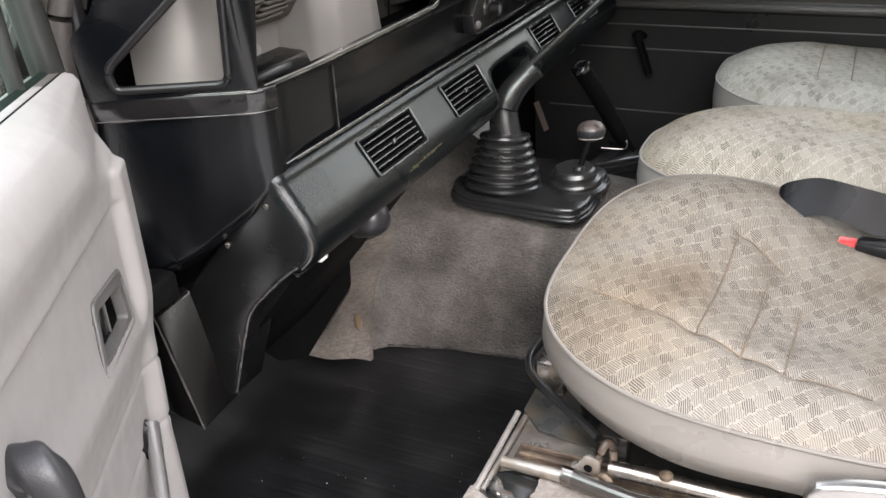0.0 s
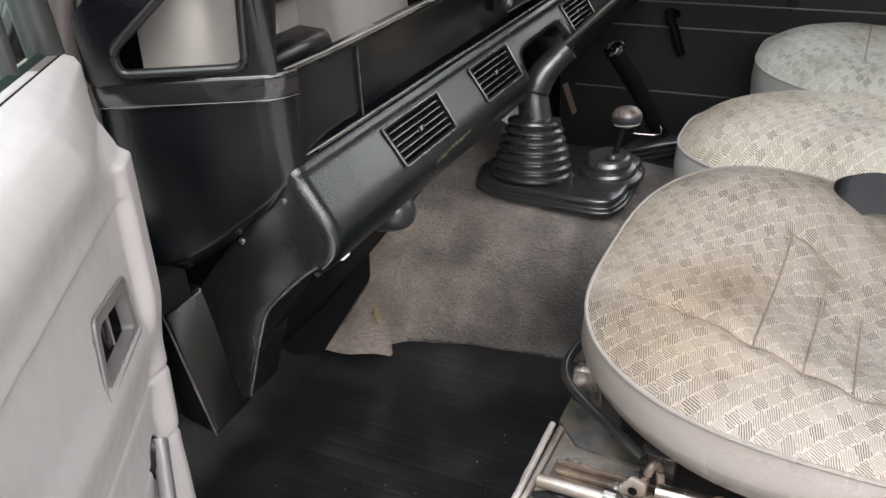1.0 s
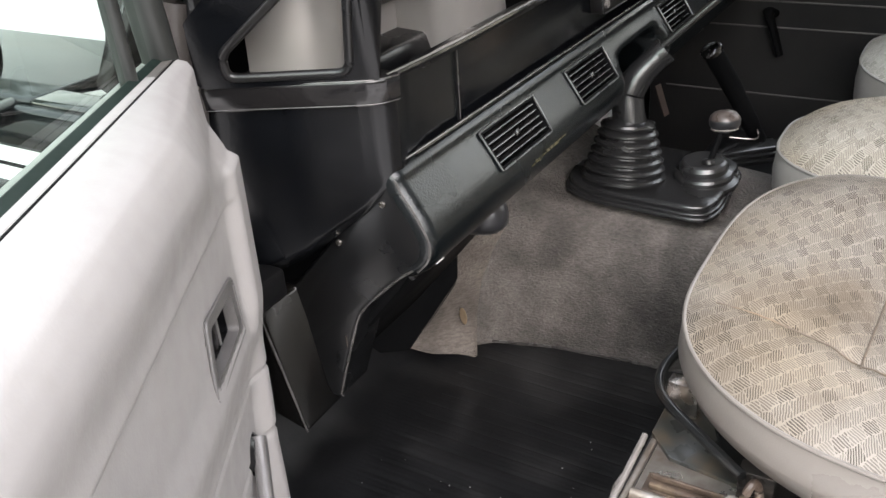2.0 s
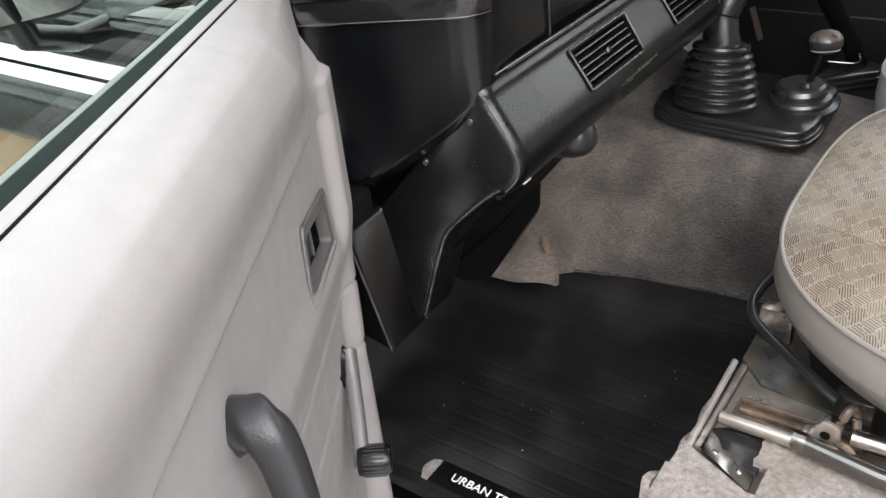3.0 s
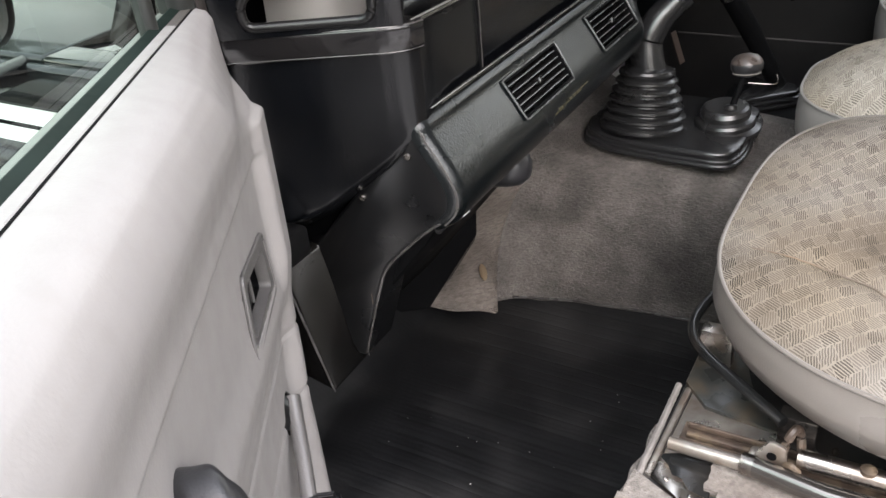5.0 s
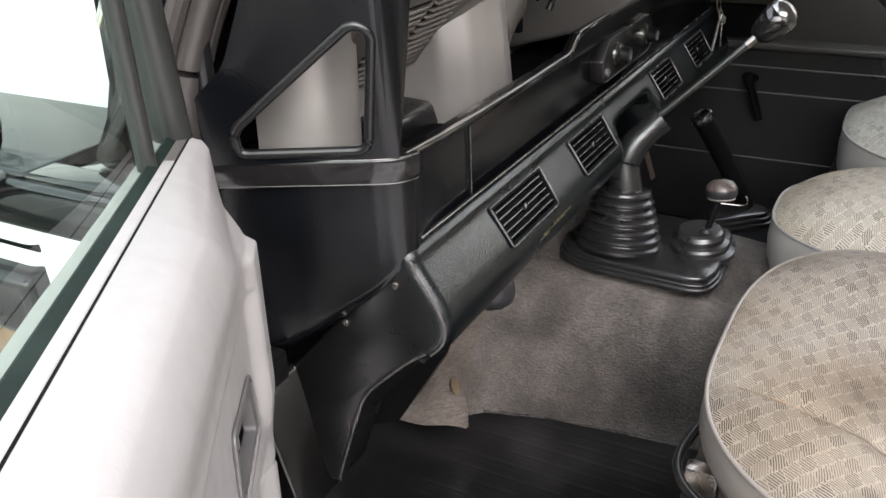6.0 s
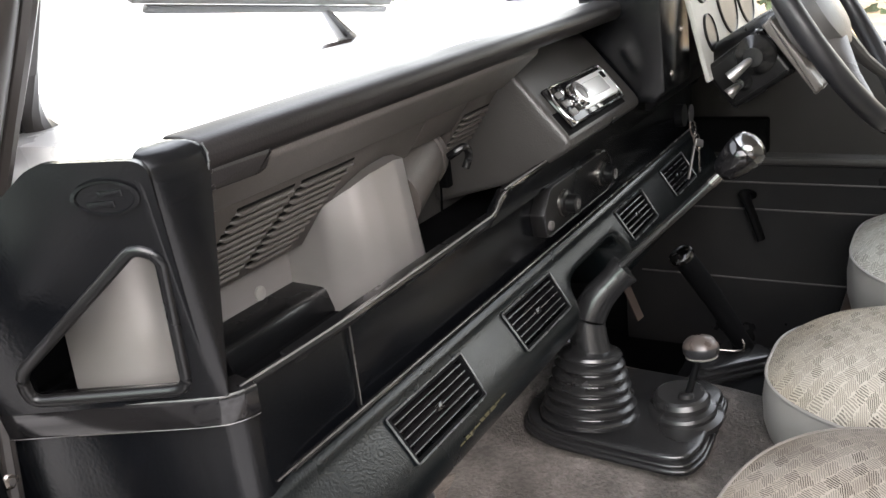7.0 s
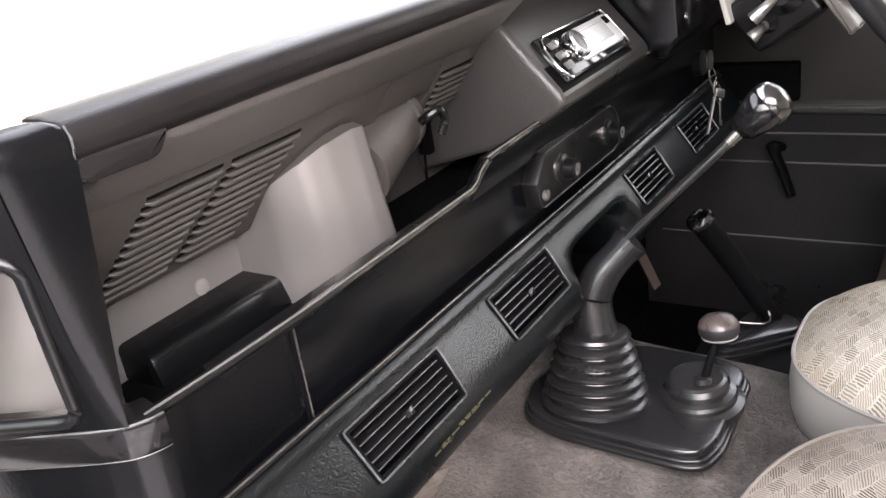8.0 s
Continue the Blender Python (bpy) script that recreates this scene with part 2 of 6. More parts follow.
# vinyl copy paler than SIDE, brightened for the poorly lit far seats
SIDE_C = mat("seat_vinyl_cool_lifted", (0.225, 0.216, 0.202), 0.40, grain=0.12, scale=600, vary=0.08)
PAINT = mat("grey_painted_metal", (0.255, 0.242, 0.234), 0.33, metal=0.55, vary=0.08, dirt=(0.28, 0.25, 0.22), damount=0.4)
PAINT_F = mat("flat_grey_paint", (0.168, 0.156, 0.150), 0.5, vary=0.1, dirt=(0.16, 0.14, 0.12), damount=0.4)
LOUVRE = mat("louvre_grey_trim", (0.070, 0.062, 0.057), 0.42, grain=0.2, scale=500, vary=0.1)
BAND = mat("brown_grey_band", (0.092, 0.083, 0.077), 0.42, grain=0.2, scale=500, vary=0.1)
WORN_PLATE = mat("worn_galvanised_plate", (0.42, 0.39, 0.35), 0.3, metal=0.8, vary=0.3, dirt=(0.16, 0.095, 0.05), dscale=22, damount=0.75)
GUNMETAL = mat("gunmetal", (0.16, 0.15, 0.14), 0.22, metal=0.9, vary=0.2, dirt=(0.10, 0.075, 0.06), dscale=16, damount=0.5)
BLACK_GLOSS = mat("black_gloss_metal", (0.012, 0.0125, 0.0125), 0.16, vary=0.2, dirt=(0.03, 0.022, 0.016), dscale=20, damount=0.4)
PLATE_D = mat("dark_grey_plate", (0.028, 0.029, 0.027), 0.3, vary=0.25, dirt=(0.11, 0.075, 0.04), dscale=26, damount=0.5)
TRIM_G = mat("brown_grey_trim", (0.064, 0.056, 0.051), 0.5, grain=0.25, scale=500, vary=0.12)
TRIM_D = mat("dark_grey_trim", (0.040, 0.038, 0.036), 0.36, grain=0.25, scale=500, vary=0.12)
STEEL = mat("worn_steel", (0.42, 0.39, 0.36), 0.26, metal=1.0, vary=0.3, vscale=30, dirt=(0.16, 0.095, 0.05), dscale=22, damount=0.9)
CHROME = mat("chrome", (0.8, 0.8, 0.8), 0.10, metal=1.0, vary=0.05)
DARKMETAL = mat("black_painted_metal", (0.03, 0.03, 0.03), 0.4, vary=0.3, dirt=(0.14, 0.08, 0.045), dscale=18, damount=0.6)
WORN_EDGE = mat("worn_pale_edge", (0.19, 0.175, 0.162), 0.6, vary=0.3, dirt=(0.12, 0.1, 0.08), dscale=30, damount=0.7)
KNOB = mat("satin_grey_knob", (0.068, 0.054, 0.048), 0.32, vary=0.3, vscale=60, dirt=(0.035, 0.03, 0.027), damount=0.7, dscale=60)
RED = mat("red_plastic", (0.55, 0.03, 0.03), 0.35)
WEB = ribbed_mat("belt_webbing", (0.012, 0.012, 0.0125), (0.016, 0.016, 0.016), rib=0.0012, axis=0, strength=0.03, rough=0.28, vary=0.15)
WHITE_INK = mat("white_print", (0.75, 0.75, 0.73), 0.6)
YELLOW_INK = mat("yellow_print", (0.065, 0.057, 0.028), 0.6)
RUST = mat("rust", (0.060, 0.042, 0.031), 0.55, vary=0.5, vscale=60, dirt=(0.20, 0.145, 0.09), dscale=45, damount=0.8)
BODY = mat("white_body_paint", (0.78, 0.78, 0.77), 0.25, vary=0.04, coat=0.5)
BODY_D = mat("black_body_paint", (0.02, 0.019, 0.019), 0.2, vary=0.2, coat=0.6, dirt=(0.09, 0.06, 0.045), damount=0.4)
GLOSS_P = mat("black_gloss_paint", (0.006, 0.008, 0.008), 0.12, vary=0.1, coat=0.15, spec=0.30, rough_vary=0.05)
HEAD = mat("headlining", (0.32, 0.31, 0.29), 0.9, grain=0.3, scale=300)
BROWN = mat("old_tag", (0.055, 0.04, 0.032), 0.5, vary=0.3)
GLASS = glass_mat("clear_glass", (0.93, 0.95, 0.94))
GLASS_G = glass_mat("green_tinted_glass", (0.60, 0.72, 0.65))
GROUND = mat("pale_gravel_ground", (0.45, 0.43, 0.405), 0.9, vary=0.4, vscale=1.6, grain=0.6, scale=60, dirt=(0.28, 0.255, 0.225), dscale=2.5)
EARTH = mat("dry_earth", (0.36, 0.24, 0.14), 0.9, vary=0.35, vscale=1.6, grain=0.6, scale=60, dirt=(0.45, 0.36, 0.25), dscale=2.5)
DOOR_D = mat("charcoal_door_vinyl", (0.017, 0.017, 0.0175), 0.33, grain=0.12, scale=600, vary=0.15, dirt=(0.036, 0.033, 0.030), damount=0.4)
GLOSSB = mat("glossy_black_plastic", (0.006, 0.006, 0.0065), 0.10, vary=0.15, dirt=(0.012, 0.010, 0.009), damount=0.3, rough_vary=0.04)
DARK_CHROME = mat("dark_polished_metal", (0.19, 0.187, 0.185), 0.22, metal=1.0, vary=0.15, dirt=(0.2, 0.19, 0.18), dscale=40, damount=0.4)
SATIN = mat("satin_metal", (0.34, 0.33, 0.32), 0.36, metal=1.0, vary=0.1)
DUCT_P = mat("duct_black_plastic", (0.0036, 0.0036, 0.0036), 0.2, vary=0.25, dirt=(0.008, 0.006, 0.0045), damount=0.5, spec=0.25)
WING_BROWN = mat("matt_brown", (0.15, 0.095, 0.055), 0.9, vary=0.3, dirt=(0.19, 0.13, 0.08), damount=0.6)
# pale grey for painted glints on black edges, and for the worn mat hem
WORN_GLINT = mat("worn_and_glint_edge", (0.050, 0.047, 0.045), 0.24, vary=0.4, vscale=60, dirt=(0.012, 0.011, 0.010), dscale=25, damount=0.7)
# pale tone for the light caught by vent edges; also the pad seam
VENT_RIM = mat("pale_edge_glint", (0.058, 0.060, 0.061), 0.28, vary=0.3, vscale=40, dirt=(0.03, 0.03, 0.03), dscale=30, damount=0.6)
PAD_V = mat("padded_crash_vinyl", (0.0090, 0.0080, 0.0080), 0.42, grain=0.14, scale=700, vary=0.25, rough_vary=0.08, spec=0.30)
LEAF = mat("leaves", (0.04, 0.058, 0.022), 0.6, vary=0.5, vscale=3)
BARK = mat("bark", (0.10, 0.075, 0.055), 0.9, vary=0.3, grain=0.8, scale=40)
SEAL_F = mat("window_frame_rubber", (0.015, 0.016, 0.015), 0.32, vary=0.3, dirt=(0.03, 0.032, 0.03), damount=0.4)
SEAL_G = mat("green_black_seal", (0.006, 0.011, 0.009), 0.65, spec=0.12, vary=0.2, dirt=(0.02, 0.03, 0.026), dscale=20, damount=0.4)
CARPAINT = mat("dark_green_paint", (0.012, 0.03, 0.026), 0.15, vary=0.1, coat=0.8)

# ---- mesh helpers ----


def obj(name, bm, material, parent=None, label="", smooth=35.0):
    me = bpy.data.meshes.new(name)
    bmesh.ops.recalc_face_normals(bm, faces=bm.faces)
    bm.to_mesh(me)
    bm.free()
    if smooth:
        for p in me.polygons:
            p.use_smooth = True
        me.set_sharp_from_angle(angle=radians(smooth))
    me.materials.append(material)
    ob = new(name, me)
    if parent:
        ob.parent = parent
    if label:
        tagged(ob, label)
    return ob


def part(name, bm, material, parent, label="", smooth=35.0):
    return obj(name, bm, material, parent, label, smooth)


def thing(name, label, category, m=None, group="", kind=""):
    ob = new(name)
    if m is not None:
        ob.matrix_basis = m
    return tagged(ob, label, category, group, kind)


def B(lo, hi, bevel=0.0, seg=2, bm=None, m=None):
    """A box from corner to corner, with rounded edges."""
    bm2 = bmesh.new()
    bmesh.ops.create_cube(bm2, size=1)
    lo, hi = Vector(lo), Vector(hi)
    bmesh.ops.scale(bm2, vec=hi - lo, verts=bm2.verts)
    bmesh.ops.translate(bm2, vec=(lo + hi) / 2, verts=bm2.verts)
    if bevel:
        bmesh.ops.bevel(bm2, geom=list(bm2.edges), offset=bevel, segments=seg, affect="EDGES", profile=0.5)
    return merge(bm, bm2, m)


def merge(bm, bm2, m=None):
    if m is not None:
        bmesh.ops.transform(bm2, matrix=m, verts=bm2.verts)
    if bm is None:
        return bm2
    me = bpy.data.meshes.new("tmp")
    bm2.to_mesh(me)
    bm.from_mesh(me)
    bm2.free()
    bpy.data.meshes.remove(me)
    return bm


def prism(poly, a, b, axis="x", bevel=0.0, seg=2, bm=None, m=None):
    """A polygon given in the two other axes, drawn out along axis from a to b."""
    def P3(u, v, w):
        return {"x": (w, u, v), "y": (u, w, v), "z": (u, v, w)}[axis]
    bm2 = bmesh.new()
    lo = [bm2.verts.new(P3(u, v, a)) for u, v in poly]
    hi = [bm2.verts.new(P3(u, v, b)) for u, v in poly]
    bm2.faces.new(lo[::-1])
    bm2.faces.new(hi)
    n = len(poly)
    for i in range(n):
        bm2.faces.new((lo[i], lo[(i + 1) % n], hi[(i + 1) % n], hi[i]))
    bmesh.ops.recalc_face_normals(bm2, faces=bm2.faces)
    if bevel:
        bmesh.ops.bevel(bm2, geom=list(bm2.edges), offset=bevel, segments=seg, affect="EDGES", profile=0.5)
    return merge(bm, bm2, m)


def smooth_line(pts, n=8):
    """Points along a smooth curve through pts."""
    out = []
    P = [Vector(p) for p in pts]
    for i in range(len(P) - 1):
        p0, p1, p2, p3 = P[max(i - 1, 0)], P[i], P[i + 1], P[min(i + 2, len(P) - 1)]
        for k in range(n):
            t = k / n
            out.append(0.5 * (2 * p1 + (p2 - p0) * t + (2 * p0 - 5 * p1 + 4 * p2 - p3) * t * t + (3 * p1 - p0 - 3 * p2 + p3) * t ** 3))
    out.append(P[-1])
    return out


def tube(pts, r, sides=12, flat=1.0, caps=True, bm=None, up=(0, 0, 1)):
    """A tube along pts; r may be a list; flat squeezes it along up."""
    bm2 = bmesh.new()
    pts = [Vector(p) for p in pts]
    rs = r if isinstance(r, (list, tuple)) else [r] * len(pts)
    rings = []
    for i, p in enumerate(pts):
        d = (pts[min(i + 1, len(pts) - 1)] - pts[max(i - 1, 0)]).normalized()
        u = Vector(up)
        if abs(d.dot(u)) > 0.95:
            u = Vector((1, 0, 0))
        s = d.cross(u).normalized()
        w = s.cross(d)
        rings.append([bm2.verts.new(p + rs[i] * (math.cos(a) * s + flat * math.sin(a) * w)) for a in [2 * math.pi * k / sides for k in range(sides)]])
    for a, b in zip(rings, rings[1:]):
        for k in range(sides):
            bm2.faces.new((a[k], a[(k + 1) % sides], b[(k + 1) % sides], b[k]))
    if caps:
        bm2.faces.new(rings[0][::-1])
        bm2.faces.new(rings[-1])
    return merge(bm, bm2)


def lathe(prof, sides=32, m=None, bm=None, sx=1.0, sy=1.0):
    """Profile (radius, height) turned about z; sx, sy stretch it."""
    bm2 = bmesh.new()
    rings = [[bm2.verts.new((sx * r * math.cos(2 * math.pi * k / sides), sy * r * math.sin(2 * math.pi * k / sides), h)) for k in range(sides)] for r, h in prof]
    for a, b in zip(rings, rings[1:]):
        for k in range(sides):
            bm2.faces.new((a[k], a[(k + 1) % sides], b[(k + 1) % sides], b[k]))
    bm2.faces.new(rings[0][::-1])
    bm2.faces.new(rings[-1])
    return merge(bm, bm2, m)


def sheet(f, nu, nv, thick=0.0, bm=None):
    """A surface f(u, v), u and v from 0 to 1; thick: a vector by which its back is set off."""
    bm2 = bmesh.new()
    g = [[bm2.verts.new(f(i / nu, j / nv)) for j in range(nv + 1)] for i in range(nu + 1)]
    for i in range(nu):
        for j in range(nv):
            bm2.faces.new((g[i][j], g[i + 1][j], g[i + 1][j + 1], g[i][j + 1]))
    if thick:
        t = Vector(thick)
        h = [[bm2.verts.new(v.co + t) for v in row] for row in g]
        for i in range(nu):
            for j in range(nv):
                bm2.faces.new((h[i][j], h[i][j + 1], h[i + 1][j + 1], h[i + 1][j]))
        for i in range(nu):
            for j in (0, nv):
                bm2.faces.new((g[i][j], g[i + 1][j], h[i + 1][j], h[i][j]))
        for j in range(nv):
            for i in (0, nu):
                bm2.faces.new((g[i][j], g[i][j + 1], h[i][j + 1], h[i][j]))
    return merge(bm, bm2)


def sweep(path, prof, closed=False, bm=None):
    """A profile of (outward offset, z) drawn along a plan path; outward is to the right of the way."""
    bm2 = bmesh.new()
    P = [Vector((x, y, 0)) for x, y in path]
    rows = []
    for i, p in enumerate(P):
        d = (P[min(i + 1, len(P) - 1)] - P[max(i - 1, 0)]).normalized()
        o = Vector((d.y, -d.x, 0))
        rows.append([bm2.verts.new(p + o * k + Vector((0, 0, z))) for k, z in prof])
    n = len(prof)
    for a, b in zip(rows, rows[1:]):
        for k in range(n if closed else n - 1):
            bm2.faces.new((a[k], b[k], b[(k + 1) % n], a[(k + 1) % n]))
    if closed:
        bm2.faces.new(rows[0])
        bm2.faces.new(rows[-1][::-1])
    return merge(bm, bm2)


def rounded_xy(poly, r=0.006, n=3):
    """A polygon with its corners rounded."""
    out = []
    P = [Vector(p) for p in poly]
    for i, p in enumerate(P):
        a, b = (P[i - 1] - p), (P[(i + 1) % len(P)] - p)
        k = min(r, a.length * 0.45, b.length * 0.45)
        s, e = p + a.normalized() * k, p + b.normalized() * k
        for j in range(n + 1):
            t = j / n
            out.append(tuple((1 - t) ** 2 * s + 2 * t * (1 - t) * p + t * t * e))
    return out


def interp(x, tab):
    """Straight lines between (x, value) pairs."""
    if x <= tab[0][0]:
        return tab[0][1]
    for (a, va), (b, vb) in zip(tab, tab[1:]):
        if x <= b:
            return va + (vb - va) * (x - a) / (b - a)
    return tab[-1][1]


def ease(x, a, b):
    t = min(1, max(0, (x - a) / (b - a)))
    return t * t * (3 - 2 * t)


def screw(at, m, parent=None, r=0.0048, name="screw", material=None):
    bm = lathe([(r, 0), (r, 0.001), (r * 0.8, 0.0025), (r * 0.45, 0.003), (r * 0.4, 0.0015), (0.0005, 0.0015)], 16, Matrix.Translation(at) @ m)
    return obj(name, bm, material or STEEL, parent)

# ---- the vehicle's shell (setting) ----


def struct(name, bm, material, label, smooth=35.0):
    return tagged(obj(name, bm, material, None, "", smooth), label, "structure", "", "structure")


# footwell floor, front bulkhead and sill
struct("floor", B((-0.80, -0.75, -0.06), (0.78, 1.0, -0.012), 0.004), DULL, "black painted steel floor of the cab")
bm = prism([(0.86, -0.06), (1.02, -0.06), (1.02, 0.56), (0.80, 0.56), (0.80, 0.36), (1.0, 0.30)], -0.78, 0.78)
B((-0.70, 0.80, 0.565), (0.78, 0.866, 0.765), 0.004, bm=bm)
struct("wall_bulkhead", bm, DULL, "dark front bulkhead of the cab behind the dashboard")
struct("sill", B((-0.83, -0.6, -0.10), (-0.77, 0.74, 0.015), 0.012), BODY_D, "black painted door sill with brown wear")
struct("wall_rear", B((-0.80, -0.80, -0.05), (0.80, -0.74, 1.34), 0.01), HEAD, "plain grey rear wall behind the seats")
struct("ceiling", B((-0.78, -0.80, 1.30), (0.78, 0.62, 1.35), 0.01), HEAD, "pale grey headlining of the roof")
struct("rear_side_panel", B((-0.80, -0.80, -0.05), (-0.76, -0.42, 1.34), 0.01), HEAD, "pale grey side panel behind the door opening")

# gearbox tunnel, with its moulded cover


def tunnel_pt(u, v):
    y = 0.90 - 0.62 * v
    w0 = interp(y, [(0.28, -0.175), (0.43, -0.19), (0.60, -0.205), (0.70, -0.235), (0.76, -0.285), (0.90, -0.265)])
    top = interp(y, [(0.28, 0.226), (0.40, 0.238), (0.62, 0.243), (0.70, 0.278), (0.80, 0.34), (0.9, 0.40)])
    prof = [(0.0, -0.012), (0.06, 0.012), (0.18, 0.11), (0.36, 0.62), (0.46, 0.86), (0.56, 0.96), (0.70, 1.0), (1.0, 1.0)]
    frac = [(0.0, 0.0), (0.06, 0.005), (0.18, 0.03), (0.36, 0.12), (0.46, 0.20), (0.56, 0.34), (0.70, 0.62), (1.0, 1.0)]
    h, k = interp(u, prof), interp(u, frac)
    x = w0 + k * (0.0 - w0)
    wave = 0.004 * noise.noise((x * 9, y * 9, h * 3))
    return (x + wave * (1 - k), y, h * top + wave)


bm = sheet(tunnel_pt, 40, 40)
half = bmesh.new()
merge(half, bm)
bm = sheet(lambda u, v: (-tunnel_pt(0.55 + 0.45 * u, v)[0] * 1.02, tunnel_pt(0.55 + 0.45 * u, v)[1], tunnel_pt(0.55 + 0.45 * u, v)[2]), 20, 40, bm=half)
bmesh.ops.remove_doubles(bm, verts=bm.verts, dist=0.0015)
tunnel = tagged(obj("tunnel_cover", bm, CARPET, None, "", 80), "worn grey-brown moulded gearbox tunnel cover with stains", "floor covering", "", "structure")

# cover's driver side, coloured black to stand in for the footwell's shade
tunnel_shade_side = obj("tunnel_shade_side", sheet(lambda u, v: (-tunnel_pt(0.56 * u, v)[0] * 1.02, tunnel_pt(0.56 * u, v)[1], tunnel_pt(0.56 * u, v)[2] - 0.003), 20, 30), DULL, None, "", 80)
tagged(tunnel_shade_side, "driver side of the gearbox tunnel, blackened for the shade there", "floor covering", "", "structure")
# footwell wall of the tunnel cover ahead of the seam, a flatter toe flap
CREASE = [(0.0, -0.284, 0.706), (0.03, -0.261, 0.7185), (0.057, -0.2485, 0.7235), (0.117, -0.2365, 0.7185), (0.172, -0.2155, 0.7045), (0.215, -0.188, 0.687)]


def flap_pt(u, v):
    z = 0.003 + 0.21 * v
    w = max(0.10, 1 - 6.7 * z)
    near = Vector((interp(z, [(c[0], c[1]) for c in CREASE]), interp(z, [(c[0], c[2]) for c in CREASE]), z))
    far = Vector((-0.285 - 0.050 * w + 0.1 * z, 0.728 + 0.072 * w, z + 0.022 * (1 - v)))
    return near.lerp(far, u) + Vector((0, 0, 0.003 * math.sin(7 * u) * (1 - v)))


bm = sheet(flap_pt, 14, 28, thick=(0.006, 0, 0))
# added black sheet that hides the tunnel and keeps this corner dark
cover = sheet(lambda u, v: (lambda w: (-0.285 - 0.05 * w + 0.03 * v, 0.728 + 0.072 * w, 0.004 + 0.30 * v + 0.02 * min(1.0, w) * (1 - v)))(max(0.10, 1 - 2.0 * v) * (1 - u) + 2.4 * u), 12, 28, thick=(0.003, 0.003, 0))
struct("toe_blackout", cover, DULL, "dull black sheet added to darken the footwell's inner corner")
flap = tagged(obj("toe_flap", bm, FLAP, None, "", 60), "loose corner of the grey-brown tunnel cover with a tan stain", "floor covering")
bm = lathe([(0.0005, 0), (0.009, 0.0002), (0.012, 0.0008), (0.006, 0.0016), (0.0005, 0.002)], 14, pose(-0.281, 0.727, 0.078, 90, 0, 70), sx=0.8, sy=1.3)
part("stain_spot", bm, mat("tan_stain", (0.24, 0.175, 0.11), 0.9, vary=0.4), flap, "tan paint spot")

# floor mat, ribbed, with a label strip
mat_t = thing("floor_mat", "black ribbed rubber floor mat with white specks and printed edge", "floor mat")


def mat_pt(u, v):
    x, y = -0.765 + 0.56 * u, 0.33 + 0.55 * v
    z = 0.004 + 0.0025 * noise.noise((x * 7, y * 7, 0)) + 0.10 * ease(y, 0.80, 0.93) + 0.03 * ease(-x, 0.72, 0.77)
    z -= 0.0008 * (1 if (x * 36) % 1 < 0.14 else 0) * (1 if y < 0.72 else 0)
    if u == 1.0:
        x = tunnel_pt(0.02, (0.90 - min(y, 0.90)) / 0.62)[0] + 0.004
    return (x, y, z)


part("mat_sheet", sheet(mat_pt, 200, 60, thick=(0, 0, -0.010)), MATR, mat_t, "", 25)
hem = [Vector(mat_pt(1.0, k / 40)) + Vector((-0.003, 0, 0.0035 + 0.0006 * math.sin(2.1 * k))) for k in range(3, 28)]
part("hem", tube(hem, 0.0022, 8), WORN_GLINT, mat_t, "worn rolled hem")
bm = bmesh.new()
random.seed(4)
for i in range(20):
    x, y = random.gauss(-0.58, 0.11), random.gauss(0.56, 0.12)
    if -0.75 < x < -0.3 and 0.38 < y < 0.74:
        r = random.uniform(0.0003, 0.0008)
        lathe([(r, 0), (r * 0.7, r * 0.8), (0.0002, r)], 6, Matrix.Translation((x, y, 0.007)), bm)
tagged(part("grit", bm, WHITE_INK, mat_t, "white specks of grit"), kind="stuff")
# printed strip with a word that can be read, worn through at one end
part("worn_corner", prism(rounded_xy([(-0.732, 0.632), (-0.690, 0.634), (-0.694, 0.658), (-0.712, 0.664), (-0.734, 0.652)], 0.006), 0.0062, 0.0082, "z", 0.0006), CARPET_B, mat_t, "frayed tan corner")
strip = part("label_strip", B((-0.730, 0.42, 0.007), (-0.692, 0.645, 0.0095), 0.001), PLASTIC, mat_t, "raised black strip")
cu = bpy.data.curves.new("print", "FONT")
cu.body, cu.size, cu.extrude = "URBAN TRUCK", 0.0170, 0.0004
cu.align_x, cu.align_y = "LEFT", "CENTER"
tx = new("tmp_text", cu)
dg = bpy.context.evaluated_depsgraph_get()
me = bpy.data.meshes.new_from_object(tx.evaluated_get(dg))
bpy.data.objects.remove(tx)
bm = bmesh.new()
bm.from_mesh(me)
bmesh.ops.transform(bm, matrix=pose(-0.711, 0.620, 0.0100, 0, 0, -90), verts=bm.verts)
part("lettering", bm, WHITE_INK, strip, "white lettering", 0)

# ---- seat box ----
sbox = thing("seat_box", "black painted seat box with worn pale edges, rust and grey carpet", "seat box")
bm = B((-0.76, -0.74, -0.01), (-0.20, 0.328, 0.196), 0.003)
part("box_shell", bm, DARKMETAL, sbox)
es = []
for i in range(41):
    x = -0.703 + 0.142 * i / 40
    es.append((x, 0.3290 + 0.004 * i / 40 + 0.0012 * noise.noise((i * 0.7, 3, 0)), 0.197 + 0.001 * noise.noise((i * 0.9, 8, 0))))
part("front_edge_strip", tube(es, [0.0036 + 0.0006 * noise.noise((i * 0.8, 1, 5)) for i in range(41)], 8), WORN_EDGE, sbox, "chipped pale rolled front edge")
part("edge_channel", B((-0.700, 0.3175, 0.194), (-0.564, 0.3245, 0.2008), 0.002), WORN_PLATE, sbox, "worn bare metal lip")
